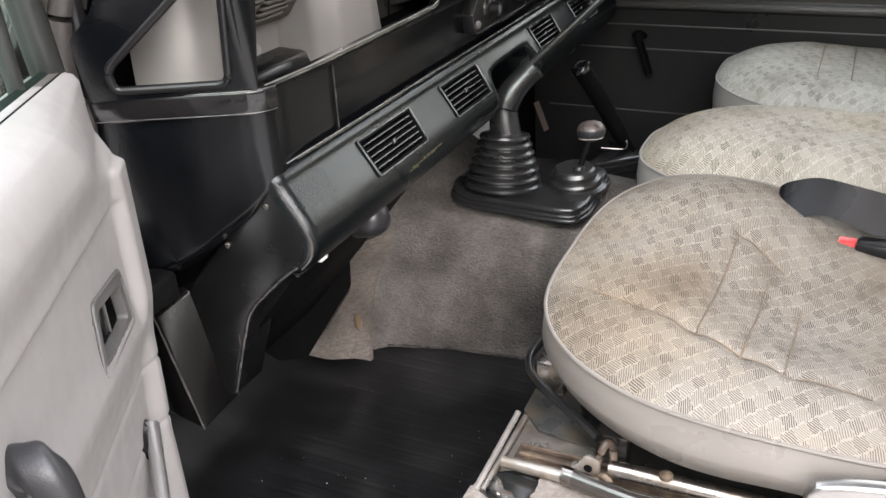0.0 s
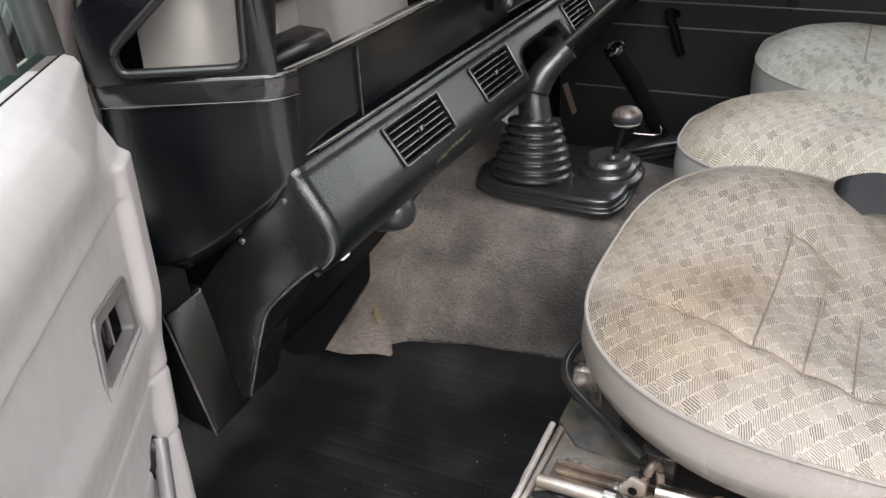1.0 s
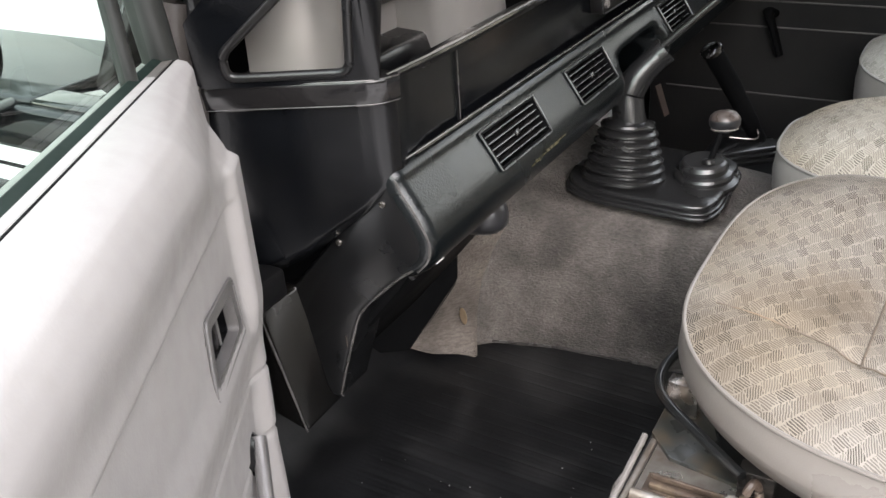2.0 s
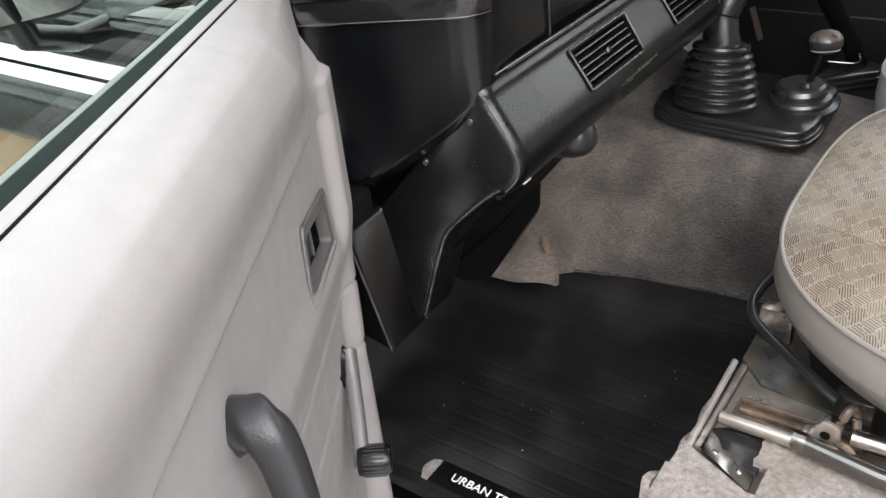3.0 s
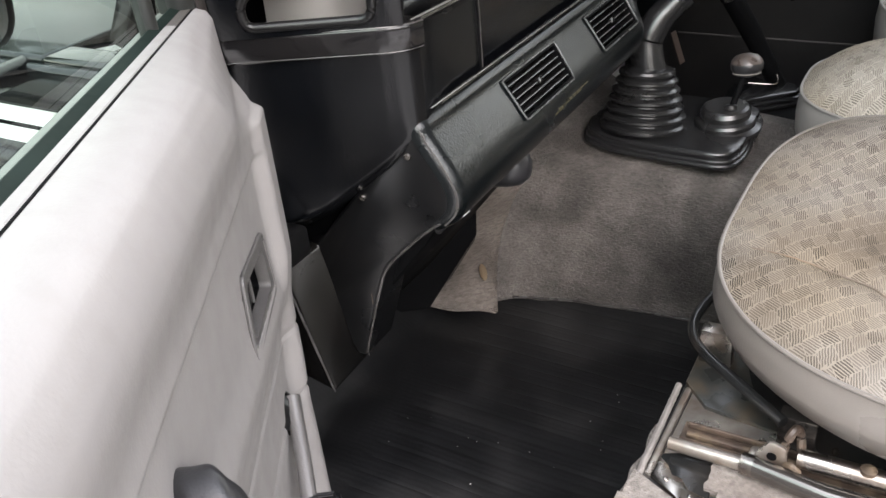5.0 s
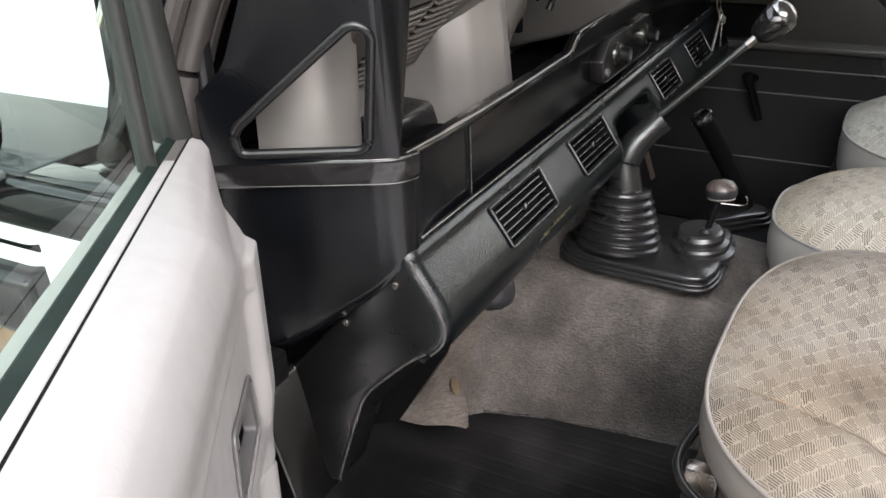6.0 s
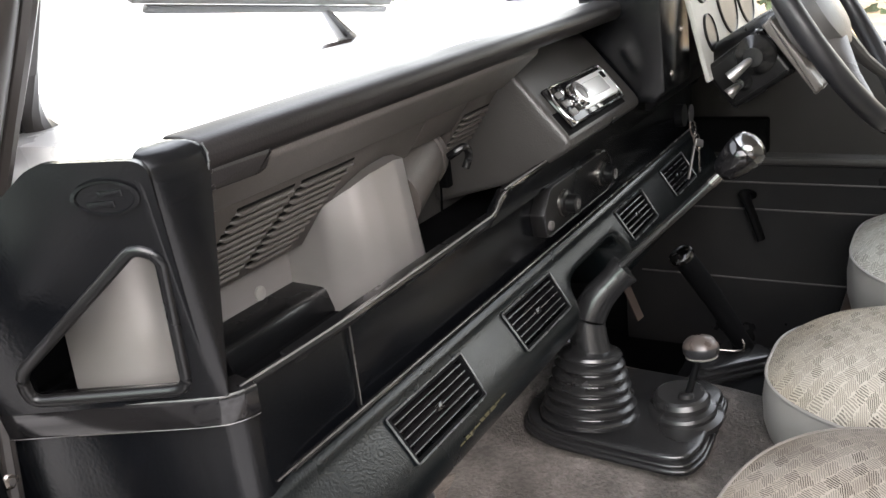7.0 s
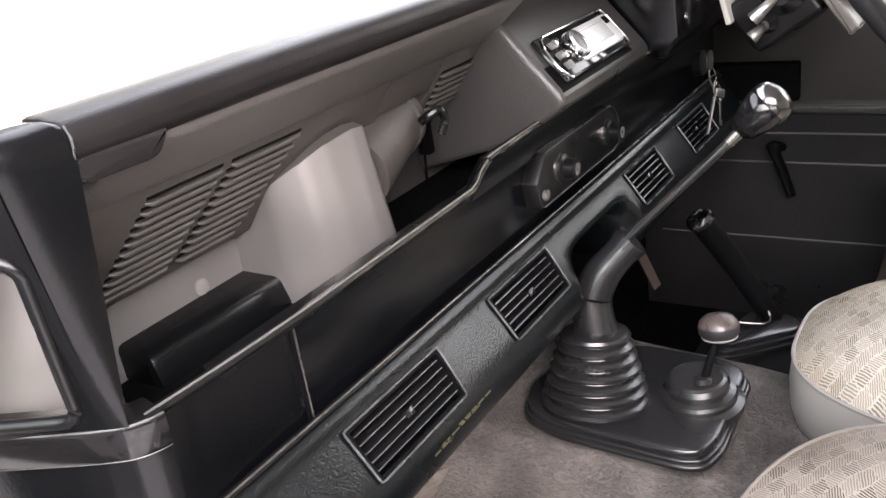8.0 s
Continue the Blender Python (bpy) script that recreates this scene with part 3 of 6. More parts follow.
part("top_plate", prism([(-0.515, 0.3268), (-0.559, 0.3262), (-0.590, 0.297), (-0.598, 0.23), (-0.608, -0.3), (-0.21, -0.3), (-0.21, 0.3268)], 0.196, 0.2035, "z", 0.0015), PLATE_D, sbox, "dark grey cover plate with clipped corner")
part("runner_plate", B((-0.700, -0.3, 0.192), (-0.565, 0.316, 0.199), 0.001), WORN_PLATE, sbox, "stained bare metal plate")
bm = sheet(lambda u, v: (-0.735 - 0.04 * u, 0.338 - 0.9 * v, 0.203 - 0.004 * u + 0.002 * noise.noise((u * 3, v * 20, 1))), 6, 40, thick=(0, 0, -0.006))
sheet(lambda u, v: (-0.737 + 0.035 * u * (1 - v), 0.334 - 0.074 * v, 0.2032 + 0.001 * noise.noise((u * 3, v * 6, 2))), 6, 10, thick=(0, 0, -0.006), bm=bm)
part("edge_carpet", bm, CARPET_B, sbox, "grey-beige carpet on the box")
bm = bmesh.new()
sheet(lambda u, v: (-0.700 + 0.036 * u, 0.268 - 0.9 * v + 0.006 * noise.noise((u * 4, 0, 3)), 0.204 + 0.002 * noise.noise((u * 3, v * 20, 1))), 6, 40, thick=(0, 0, -0.006), bm=bm)
sheet(lambda u, v: (-0.735 + 0.040 * u, 0.255 - 0.9 * v, 0.2045 + 0.002 * noise.noise((u * 3, v * 20, 1))), 6, 40, thick=(0, 0, -0.006), bm=bm)
bmesh.ops.remove_doubles(bm, verts=bm.verts, dist=0.002)
part("top_carpet", bm, CARPET_B, sbox, "grey-beige carpet beside the runner")
bm = bmesh.new()
sheet(lambda u, v: (-0.60 - 0.175 * u, 0.345 - 0.006 * noise.noise((u * 6, v * 5, 1)), 0.008 + 0.192 * v * (0.84 + 0.16 * ease(u, 0.6, 0.9))), 24, 16, thick=(0, -0.008, 0), bm=bm)
part("side_carpet", bm, CARPET_B, sbox, "grey-beige carpet over the box side")
bm = prism([(-0.735, 0.262), (-0.704, 0.3165), (-0.676, 0.3165), (-0.684, 0.306), (-0.695, 0.299), (-0.696, 0.290), (-0.707, 0.280), (-0.711, 0.262)], 0.1985, 0.2032, "z", 0.001)
part("latch_plate", bm, STEEL, sbox, "bright cut-out latch plate")
part("latch_hole", prism([(-0.669, 0.3160), (-0.678, 0.3155), (-0.696, 0.296), (-0.707, 0.280), (-0.709, 0.262), (-0.654, 0.262), (-0.656, 0.290)], 0.196, 0.2005, "z", 0.001), BLACK_GLOSS, sbox, "shiny black cut-out")
for x, y in ((-0.715, 0.276), (-0.702, 0.303)):
    part("latch_rivet", lathe([(0.003, 0), (0.003, 0.0012), (0.0015, 0.002), (0.0003, 0.0021)], 12, pose(x, y, 0.203)), STEEL, sbox)
part("box_front", B((-0.60, 0.318, -0.008), (0.22, 0.330, 0.19), 0.003), DULL, sbox)
bm = B((-0.20, -0.74, -0.01), (0.76, 0.30, 0.19), 0.006)
part("box_shell", bm, DARKMETAL, sbox)


def seat_rail(x):
    r = thing("seat_rail", "worn steel seat runner with grease and rust on the seat box", "seat runner", Matrix.Translation((x, 0, 0)), "seat runners")
    bm = B((0.012, -0.28, 0.199), (0.046, 0.308, 0.203), 0.001)
    B((0.022, -0.28, 0.203), (0.028, 0.302, 0.209), 0.0015, bm=bm)
    B((0.036, -0.28, 0.203), (0.040, 0.304, 0.210), 0.0015, bm=bm)
    part("channel", bm, RUST, r, "rusty ridged channel")
    bm = B((0.006, -0.28, 0.199), (0.012, 0.306, 0.208), 0.001)
    part("channel_edge", bm, WORN_PLATE, r)
    part("front_rod", tube([(0.0005, 0.312, 0.211), (-0.003, 0.238, 0.215)], 0.0068, 14), WORN_PLATE, r, "dull worn rod")
    part("collar", tube([(-0.0025, 0.243, 0.216), (-0.004, 0.231, 0.217)], 0.0105, 18), STEEL, r)
    part("slide_tube", tube([(-0.004, 0.234, 0.217), (-0.016, 0.168, 0.219), (-0.020, -0.28, 0.222)], 0.0098, 18), GUNMETAL, r, "dark polished slide tube")
    bm = prism(rounded_xy([(0.205, 0.208), (0.236, 0.208), (0.234, 0.226), (0.222, 0.244), (0.207, 0.240)], 0.004), 0.004, 0.0085, "x", 0.001)
    B((0.004, 0.224, 0.206), (0.020, 0.240, 0.222), 0.004, bm=bm)
    part("clamp", bm, WORN_PLATE, r, "stained clamp plate")
    part("clamp_hole", lathe([(0.0045, 0), (0.0045, 0.0008), (0.0003, 0.0009)], 16, pose(0.0038, 0.219, 0.228, 0, -90, 0)), DULL, r)
    part("spring_catch", tube(smooth_line([(0.010, 0.212, 0.226), (0.014, 0.207, 0.248), (0.021, 0.203, 0.253), (0.024, 0.199, 0.244), (0.018, 0.196, 0.230)], 5), 0.0042, 8), RUST, r, "rusty spring catch")
    part("spring_catch", tube(smooth_line([(0.003, 0.206, 0.222), (-0.002, 0.200, 0.228), (-0.002, 0.194, 0.222)], 5), 0.0036, 8), RUST, r)
    part("upper_tube", tube([(0.006, 0.197, 0.233), (0.006, 0.170, 0.234), (0.006, -0.25, 0.240)], 0.0090, 18), STEEL, r, "worn bright tube")
    part("rivet", lathe([(0.007, 0), (0.007, 0.004), (0.003, 0.006), (0.0003, 0.0062)], 12, pose(0.004, 0.14, 0.241)), RUST, r)
    part("stop_bracket", B((0.040, 0.188, 0.204), (0.058, 0.222, 0.246), 0.0015), GUNMETAL, r)
    return r


rail = seat_rail(-0.664)
copy_thing(rail, Matrix.Translation((-0.255, 0, 0)))

# ---- seats ----


THREAD = mat("seam_thread", (0.11, 0.085, 0.062), 0.8, vary=0.4, dirt=(0.24, 0.16, 0.09), dscale=14, damount=0.8)


def cushion(name, x0, x1, y0, y1, ztop, depth, cloth, side, label, seams, round_front=0.16, sag=0.035, tilt=0.08, drop=0.030, lop=0.0, hump=0.0, inner=0.16, group="seat cushions"):
    """A seat cushion with a cloth top, a vinyl skirt, and piping round the top's edge."""
    s = thing(name, label, "seat", None, group)
    cx, cy, a, b = (x0 + x1) / 2, (y0 + y1) / 2, (x1 - x0) / 2, (y1 - y0) / 2

    def rim(th, k=1.0):
        c, q = math.cos(th), math.sin(th)
        p = 3.2
        r = (abs(c) ** p + abs(q) ** p) ** (-1 / p)
        x, y = a * r * c, b * r * q
        if y > 0:
            x *= 1 - (0.16 if x < 0 else inner) * (y / b) ** 2.2
        return cx + k * x, cy + k * y

    def height(x, y, k):
        dome = ztop - drop * k ** 5
        dome -= sag * math.exp(-(((x - cx) / (0.55 * a)) ** 2 + ((y - (cy - 0.1 * b)) / (0.45 * b)) ** 2))
        dome += tilt * min(0, y - y1) + lop * ease((x - x0) / (x1 - x0), 0.55, 1.0) * min(0, y - (y1 - 0.21))
        dome += hump * math.exp(-(((x - (x1 - 0.095)) / 0.125) ** 2 + ((y - (y1 - 0.125)) / 0.110) ** 2))
        for (ax, ay, bx, by) in seams:
            A, C, Q = Vector((ax, ay)), Vector((bx, by)), Vector((x, y))
            t = max(0, min(1, (Q - A).dot(C - A) / (C - A).length_squared))
            dd = (Q - (A + t * (C - A))).length
            dome -= 0.0045 * math.exp(-(dd / 0.010) ** 2)
        dome += 0.004 * noise.noise((x * 14, y * 14, 0)) * (1 - k ** 4)
        return dome

    nr, na = 56, 128
    bm = bmesh.new()
    mid = bm.verts.new((cx, cy, height(cx, cy, 0)))
    rings = []
    for i in range(1, nr + 1):
        k = i / nr
        ring = []
        for j in range(na):
            x, y = rim(2 * math.pi * j / na, k)
            ring.append(bm.verts.new((x, y, height(x, y, k))))
        rings.append(ring)
    for j in range(na):
        bm.faces.new((mid, rings[0][j], rings[0][(j + 1) % na]))
    for r0, r1 in zip(rings, rings[1:]):
        for j in range(na):
            bm.faces.new((r0[j], r1[j], r1[(j + 1) % na], r0[(j + 1) % na]))
    edge = [v.co.copy() for v in rings[-1]]
    part("cloth_top", bm, cloth, s, "", 80)
    bm = bmesh.new()
    prof = [(1.0, 0.0), (1.012, -0.012), (1.02, -0.035), (1.015, -0.6 * depth), (0.985, -0.9 * depth), (0.93, -depth)]
    rr = []
    for k, dz in prof:
        rr.append([bm.verts.new((cx + (e.x - cx) * k, cy + (e.y - cy) * k, e.z + dz * (1 + 0.05 * math.sin(j * 0.35)))) for j, e in enumerate(edge)])
    for r0, r1 in zip(rr, rr[1:]):
        for j in range(na):
            bm.faces.new((r0[j], r1[j], r1[(j + 1) % na], r0[(j + 1) % na]))
    bm.faces.new(rr[-1])
    part("vinyl_skirt", bm, side, s, "", 70)
    for (ax, ay, bx, by) in seams:
        line = []
        for i in range(25):
            x, y = ax + (bx - ax) * i / 24, ay + (by - ay) * i / 24
            th = math.atan2((y - cy) / b, (x - cx) / a)
            fx, fy = rim(th)
            k = min(1.0, math.hypot(x - cx, y - cy) / math.hypot(fx - cx, fy - cy))
            line.append((x + 0.0012 * noise.noise((i * 0.9, ax * 50, 0)), y, height(x, y, k) + 0.0014))
        part("seam", tube(line, 0.0009, 6), THREAD, s)
    zb = min(e.z for e in edge) - depth + 0.012
    pan = bmesh.new()
    lo = [pan.verts.new((cx + (e.x - cx) * 0.86, cy + (e.y - cy) * 0.86, 0.204)) for e in edge]
    hi = [pan.verts.new((cx + (e.x - cx) * 0.93, cy + (e.y - cy) * 0.93, zb)) for e in edge]
    for j in range(na):
        pan.faces.new((lo[j], lo[(j + 1) % na], hi[(j + 1) % na], hi[j]))
    pan.faces.new(lo[::-1])
    pan.faces.new(hi)
    part("seat_pan", pan, BLACK_GLOSS, s, "black steel pan under the cushion", 60)
    pts = [Vector((cx + (e.x - cx) * 1.006, cy + (e.y - cy) * 1.006, e.z - 0.001)) for e in edge]
    part("piping", tube(pts + pts[:1], 0.0023, 8, caps=False), side, s)
    return s


cushion("passenger_seat_cushion", -0.685, -0.125, -0.22, 0.318, 0.362, 0.066, CLOTH, SIDE,
        "stained beige patterned cloth seat cushion with grey vinyl sides and piping",
        [(-0.305, 0.130, -0.552, 0.140), (-0.355, 0.085, -0.575, 0.092), (-0.390, 0.044, -0.575, 0.048),
         (-0.300, 0.136, -0.335, 0.070), (-0.500, 0.285, -0.540, 0.153), (-0.540, 0.153, -0.583, 0.039), (-0.583, 0.039, -0.60, -0.03)], sag=0.058, tilt=0.02, drop=0.020, lop=0.36, hump=0.024, inner=0.07)
# reclining lever on the cushion's side
rl = thing("recliner_lever", "satin chrome recliner lever beside the passenger cushion", "lever")
part("lever_blade", prism(rounded_xy([(0.018, 0.297), (0.012, 0.318), (-0.020, 0.328), (-0.075, 0.338), (-0.078, 0.304), (-0.02, 0.290)], 0.008), -0.716, -0.700, "x", 0.005, 3), SATIN, rl, "tapered bright lever blade", 50)
part("pivot", lathe([(0.020, 0), (0.020, 0.018), (0.014, 0.022), (0.0005, 0.022)], 24, pose(-0.694, -0.068, 0.320, 0, -90, 0)), PLASTIC, rl)
cushion("middle_seat_cushion", -0.097, 0.265, -0.26, 0.335, 0.372, 0.10, CLOTH_M, SIDE_C,
        "clean beige patterned cloth middle seat cushion with grey vinyl sides", [], sag=0.005, tilt=0.02, drop=0.06)
cushion("driver_seat_cushion", 0.282, 0.745, -0.30, 0.280, 0.382, 0.11, CLOTH_C, SIDE_C,
        "grey patterned cloth driver seat cushion with pleats and vinyl sides",
        [(0.40, 0.09, 0.66, 0.09), (0.40, 0.03, 0.66, 0.03), (0.40, -0.03, 0.66, -0.03)], sag=0.015, drop=0.05)

# bent tube of the seat frame, ahead of the passenger cushion
bm = tube(smooth_line([(-0.40, 0.320, 0.245), (-0.49, 0.335, 0.245), (-0.533, 0.328, 0.245), (-0.560, 0.307, 0.245), (-0.594, 0.262, 0.244), (-0.628, 0.217, 0.243)]), 0.0058, 14)
frame_t = tagged(obj("seat_frame_tube", bm, BLACK_GLOSS), "bent black steel tube of the seat frame", "seat frame")
part("bracket", B((-0.52, 0.29, 0.2005), (-0.50, 0.325, 0.245), 0.003), STEEL, frame_t)

# seat belt buckles
def belt(name, m, label):
    b = thing(name, label, "seat belt", m, "seat belts")
    f = smooth_line([(0.02, 0.030, -0.010), (0.012, 0.066, 0.000), (0.0, 0.070, 0.010), (-0.004, 0.055, 0.022), (0.0, 0.02, 0.030), (0.0, -0.03, 0.024), (0.004, -0.09, 0.014), (0.0, -0.16, 0.012), (0.0, -0.24, 0.02)])
    bm = bmesh.new()
    n = len(f)
    wd_ = Vector((0.016, 0, 0.021))
    L0 = [bm.verts.new(p - wd_ + Vector((0, 0, 0.003 * math.sin(i * 0.4)))) for i, p in enumerate(f)]
    L1 = [bm.verts.new(p + wd_ * (1.1 if i < 10 else 1.0)) for i, p in enumerate(f)]
    for i in range(n - 1):
        bm.faces.new((L0[i], L0[i + 1], L1[i + 1], L1[i]))
    bmesh.ops.solidify(bm, geom=list(bm.faces), thickness=0.003)
    part("webbing", bm, WEB, b)
    bk = B((-0.050, -0.11, -0.030), (-0.018, -0.035, -0.004), 0.006)
    c = part("catch", bk, PLASTIC, b)
    part("release_button", B((-0.043, -0.042, -0.020), (-0.024, -0.014, -0.008), 0.004), RED, c, "red release button")
    return b


belt("seat_belt", pose(-0.190, 0.028, 0.330, 0, 0, -4), "black seat belt buckle on looped webbing with red button")
belt("seat_belt", pose(0.315, 0.0, 0.275, 0, 0, 10), "black seat belt buckle with red button beside the driver seat")

# ---- dashboard ----
dash = thing("dashboard", "black vinyl dashboard with open parcel shelf and four air vents", "dashboard")

# lower padded rail with air vents: profile (y, z) from its top to its underside
RAIL = [(0.610, 0.496), (0.590, 0.503), (0.578, 0.503), (0.571, 0.497), (0.567, 0.487), (0.553, 0.466), (0.540, 0.444), (0.535, 0.425), (0.540, 0.404), (0.555, 0.388), (0.580, 0.378), (0.66, 0.372)]


def arch(x):
    return ease(x, -0.10, -0.035) * (1 - ease(x, 0.06, 0.115))


VENTS = ((-0.483, -0.349), (-0.246, -0.119), (0.130, 0.245), (0.352, 0.475))


def rail_pt(u, v):
    xs = -0.645 + 1.27 * u ** 1.22
    k = v * (len(RAIL) - 1)
    i = min(int(k), len(RAIL) - 2)
    f = k - i
    p0, p1, p2, p3 = RAIL[max(0, i - 1)], RAIL[i], RAIL[i + 1], RAIL[min(len(RAIL) - 1, i + 2)]
    y, z = (p1[j] + 0.5 * f * (p2[j] - p0[j] + f * (2 * p0[j] - 5 * p1[j] + 4 * p2[j] - p3[j] + f * (3 * (p1[j] - p2[j]) + p3[j] - p0[j]))) for j in (0, 1))
    if v > 0.42:
        w = arch(xs) * ease(v, 0.42, 0.62)
        y, z = y + w * (0.60 - y + 0.05 * v), z + w * (0.462 - z)
    e = 1 - min(1, (xs + 0.645) / 0.016)
    dy, dz = RAIL[i + 1][0] - RAIL[i][0], RAIL[i + 1][1] - RAIL[i][1]
    q = 0.015 * (1 - math.sqrt(max(0, 1 - e * e))) / math.hypot(dy, dz)
    y, z = y - dz * q, z + dy * q
    if 0.450 < z < 0.484 and v < 0.7 and any(a + 0.002 < xs < b - 0.002 for a, b in VENTS):
        y, z = y + 0.026, z - 0.018
    return (xs, y, z)


part("lower_rail", sheet(rail_pt, 400, 77), VINYL_G, dash, "grained black padded rail", 50)
# end cap of the rail, running down into the footwell
CAP = [(0.605, 0.487), (0.588, 0.493), (0.580, 0.488), (0.574, 0.478), (0.561, 0.460), (0.549, 0.438), (0.5455, 0.424), (0.5485, 0.409), (0.561, 0.394), (0.590, 0.370), (0.635, 0.324), (0.652, 0.285), (0.686, 0.186), (0.80, 0.186), (0.80, 0.30), (0.728, 0.338), (0.693, 0.378), (0.646, 0.430)]
cap = part("end_cap", prism(CAP, -0.6452, -0.585, "x", 0.006, 3), PLASTIC, dash, "smooth black end cap")
for y, z in ((0.590, 0.466), (0.653, 0.409)):
    screw((-0.6455, y, z), pose(0, 0, 0, 0, -90, 0), cap, 0.0042, "screw", GUNMETAL)
# flared footwell duct beside the end cap
bm = bmesh.new()
FRONT = [Vector(p) for p in ((-0.678, 0.762, 0.309), (-0.644, 0.725, 0.337), (-0.634, 0.690, 0.178), (-0.700, 0.695, 0.170))]
fv = [bm.verts.new(p) for p in FRONT]
bv = [bm.verts.new(p + Vector((0.012, 0.10, 0.006))) for p in FRONT]
bm.faces.new(fv)
bm.faces.new(bv[::-1])
for i in range(4):
    bm.faces.new((fv[i], bv[i], bv[(i + 1) % 4], fv[(i + 1) % 4]))
bmesh.ops.recalc_face_normals(bm, faces=bm.faces)
bmesh.ops.bevel(bm, geom=list(bm.edges), offset=0.005, segments=3, affect="EDGES", profile=0.5)
part("footwell_duct", bm, DUCT_P, dash, "tapered black footwell duct", 60)
# sky glints on the rounded duct and cap edges, drawn as thin pale tubes
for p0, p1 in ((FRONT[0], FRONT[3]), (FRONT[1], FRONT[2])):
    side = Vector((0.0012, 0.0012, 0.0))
    part("edge_glint", tube([p0.lerp(p1, k / 12) + side + Vector((0, 0.0004 * noise.noise((k * 0.9, p0.x * 90, 0)), 0)) for k in range(13)], [0.0008 + 0.0009 * math.sin(math.pi * k / 12) for k in range(13)], 6), WORN_GLINT, dash)
part("edge_glint", tube(smooth_line([(-0.6430, 0.5620, 0.3940), (-0.6430, 0.5900, 0.3710), (-0.6430, 0.6350, 0.3250), (-0.6430, 0.6535, 0.2850), (-0.6430, 0.6850, 0.1920)], 6), 0.0016, 6), WORN_GLINT, cap)
part("edge_glint", tube(smooth_line([(-0.6405, 0.5840, 0.4960), (-0.6405, 0.5755, 0.4915), (-0.6405, 0.5700, 0.4805), (-0.6405, 0.5570, 0.4615), (-0.6405, 0.5445, 0.4390), (-0.6405, 0.5408, 0.4240), (-0.6405, 0.5440, 0.4080), (-0.6405, 0.5575, 0.3920)], 5), 0.0018, 6), WORN_GLINT, dash)
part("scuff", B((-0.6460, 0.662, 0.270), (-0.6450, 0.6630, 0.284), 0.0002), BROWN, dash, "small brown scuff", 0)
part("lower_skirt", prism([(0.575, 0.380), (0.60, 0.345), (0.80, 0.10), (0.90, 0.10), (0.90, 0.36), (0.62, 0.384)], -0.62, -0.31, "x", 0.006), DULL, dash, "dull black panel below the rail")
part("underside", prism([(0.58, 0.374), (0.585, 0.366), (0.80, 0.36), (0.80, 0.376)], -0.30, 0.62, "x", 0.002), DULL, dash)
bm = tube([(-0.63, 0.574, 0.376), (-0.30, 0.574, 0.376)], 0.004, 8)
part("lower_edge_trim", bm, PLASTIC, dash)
# painted glint along the lower trim
part("edge_glint", tube([(-0.625, 0.5705, 0.3775), (-0.32, 0.5705, 0.3775)], 0.0010, 6), WORN_GLINT, dash)
part("clip", B((-0.596, 0.562, 0.376), (-0.580, 0.572, 0.388), 0.002), WHITE_INK, dash, "small white clip")
bm = lathe([(0.021, -0.02), (0.025, 0.003), (0.025, 0.014), (0.021, 0.024), (0.012, 0.030), (0.0005, 0.032)], 28, pose(-0.452, 0.584, 0.366, 68, 0, 0))
part("drain_cup", bm, HANDLE, dash, "rounded grey duct end")

# fascia of the parcel shelf
part("fascia", B((-0.560, 0.5825, 0.498), (0.62, 0.592, 0.594), 0.002), VINYL, dash, "flat black fascia")
part("fascia_seam", B((-0.5010, 0.5815, 0.503), (-0.4965, 0.584, 0.590), 0.0005), DULL, dash)
# highlight on the seam's bevel, painted as a pale tube
part("seam_edge", tube([(-0.4955, 0.5823, 0.505), (-0.4960, 0.5821, 0.588)], 0.0013, 8), WORN_GLINT, dash)
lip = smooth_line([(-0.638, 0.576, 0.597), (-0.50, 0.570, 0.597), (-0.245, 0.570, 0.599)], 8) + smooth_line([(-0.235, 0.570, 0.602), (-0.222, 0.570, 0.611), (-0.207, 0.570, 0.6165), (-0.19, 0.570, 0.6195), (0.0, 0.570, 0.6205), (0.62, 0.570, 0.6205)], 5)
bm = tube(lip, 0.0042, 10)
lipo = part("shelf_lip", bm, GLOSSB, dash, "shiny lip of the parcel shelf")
part("lip_edge", tube([p + Vector((0, -0.0022, 0.0034)) for p in lip], 0.0010, 6), BEZEL, lipo, "thin pale edge")
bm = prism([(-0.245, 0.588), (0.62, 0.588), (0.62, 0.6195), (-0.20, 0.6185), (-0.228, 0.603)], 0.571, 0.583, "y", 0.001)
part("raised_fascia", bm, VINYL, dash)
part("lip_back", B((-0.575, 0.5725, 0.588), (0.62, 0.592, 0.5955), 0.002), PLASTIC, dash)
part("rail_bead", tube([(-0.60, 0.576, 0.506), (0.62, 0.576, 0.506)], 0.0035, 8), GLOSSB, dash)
# painted glint along the rail bead
part("edge_glint", tube([(-0.62, 0.5735, 0.5085), (0.60, 0.5735, 0.5085)], 0.0010, 6), WORN_GLINT, dash)

# shelf floor, tray and light-coloured bulkhead behind
part("shelf_floor", prism([(-0.630, 0.590), (-0.700, 0.725), (-0.700, 0.80), (0.20, 0.80), (0.20, 0.590)], 0.540, 0.548, "z", 0.001), DULL, dash)
for x, y in ((-0.571, 0.64), (-0.60, 0.72), (-0.66, 0.70)):
    screw((x, y, 0.548), pose(0, 0, 0), dash, 0.006)
part("shelf_box", prism([(0.668, 0.546), (0.676, 0.574), (0.80, 0.590), (0.80, 0.546)], -0.555, -0.388, "x", 0.005), PLASTIC, dash, "black raised box in the shelf")
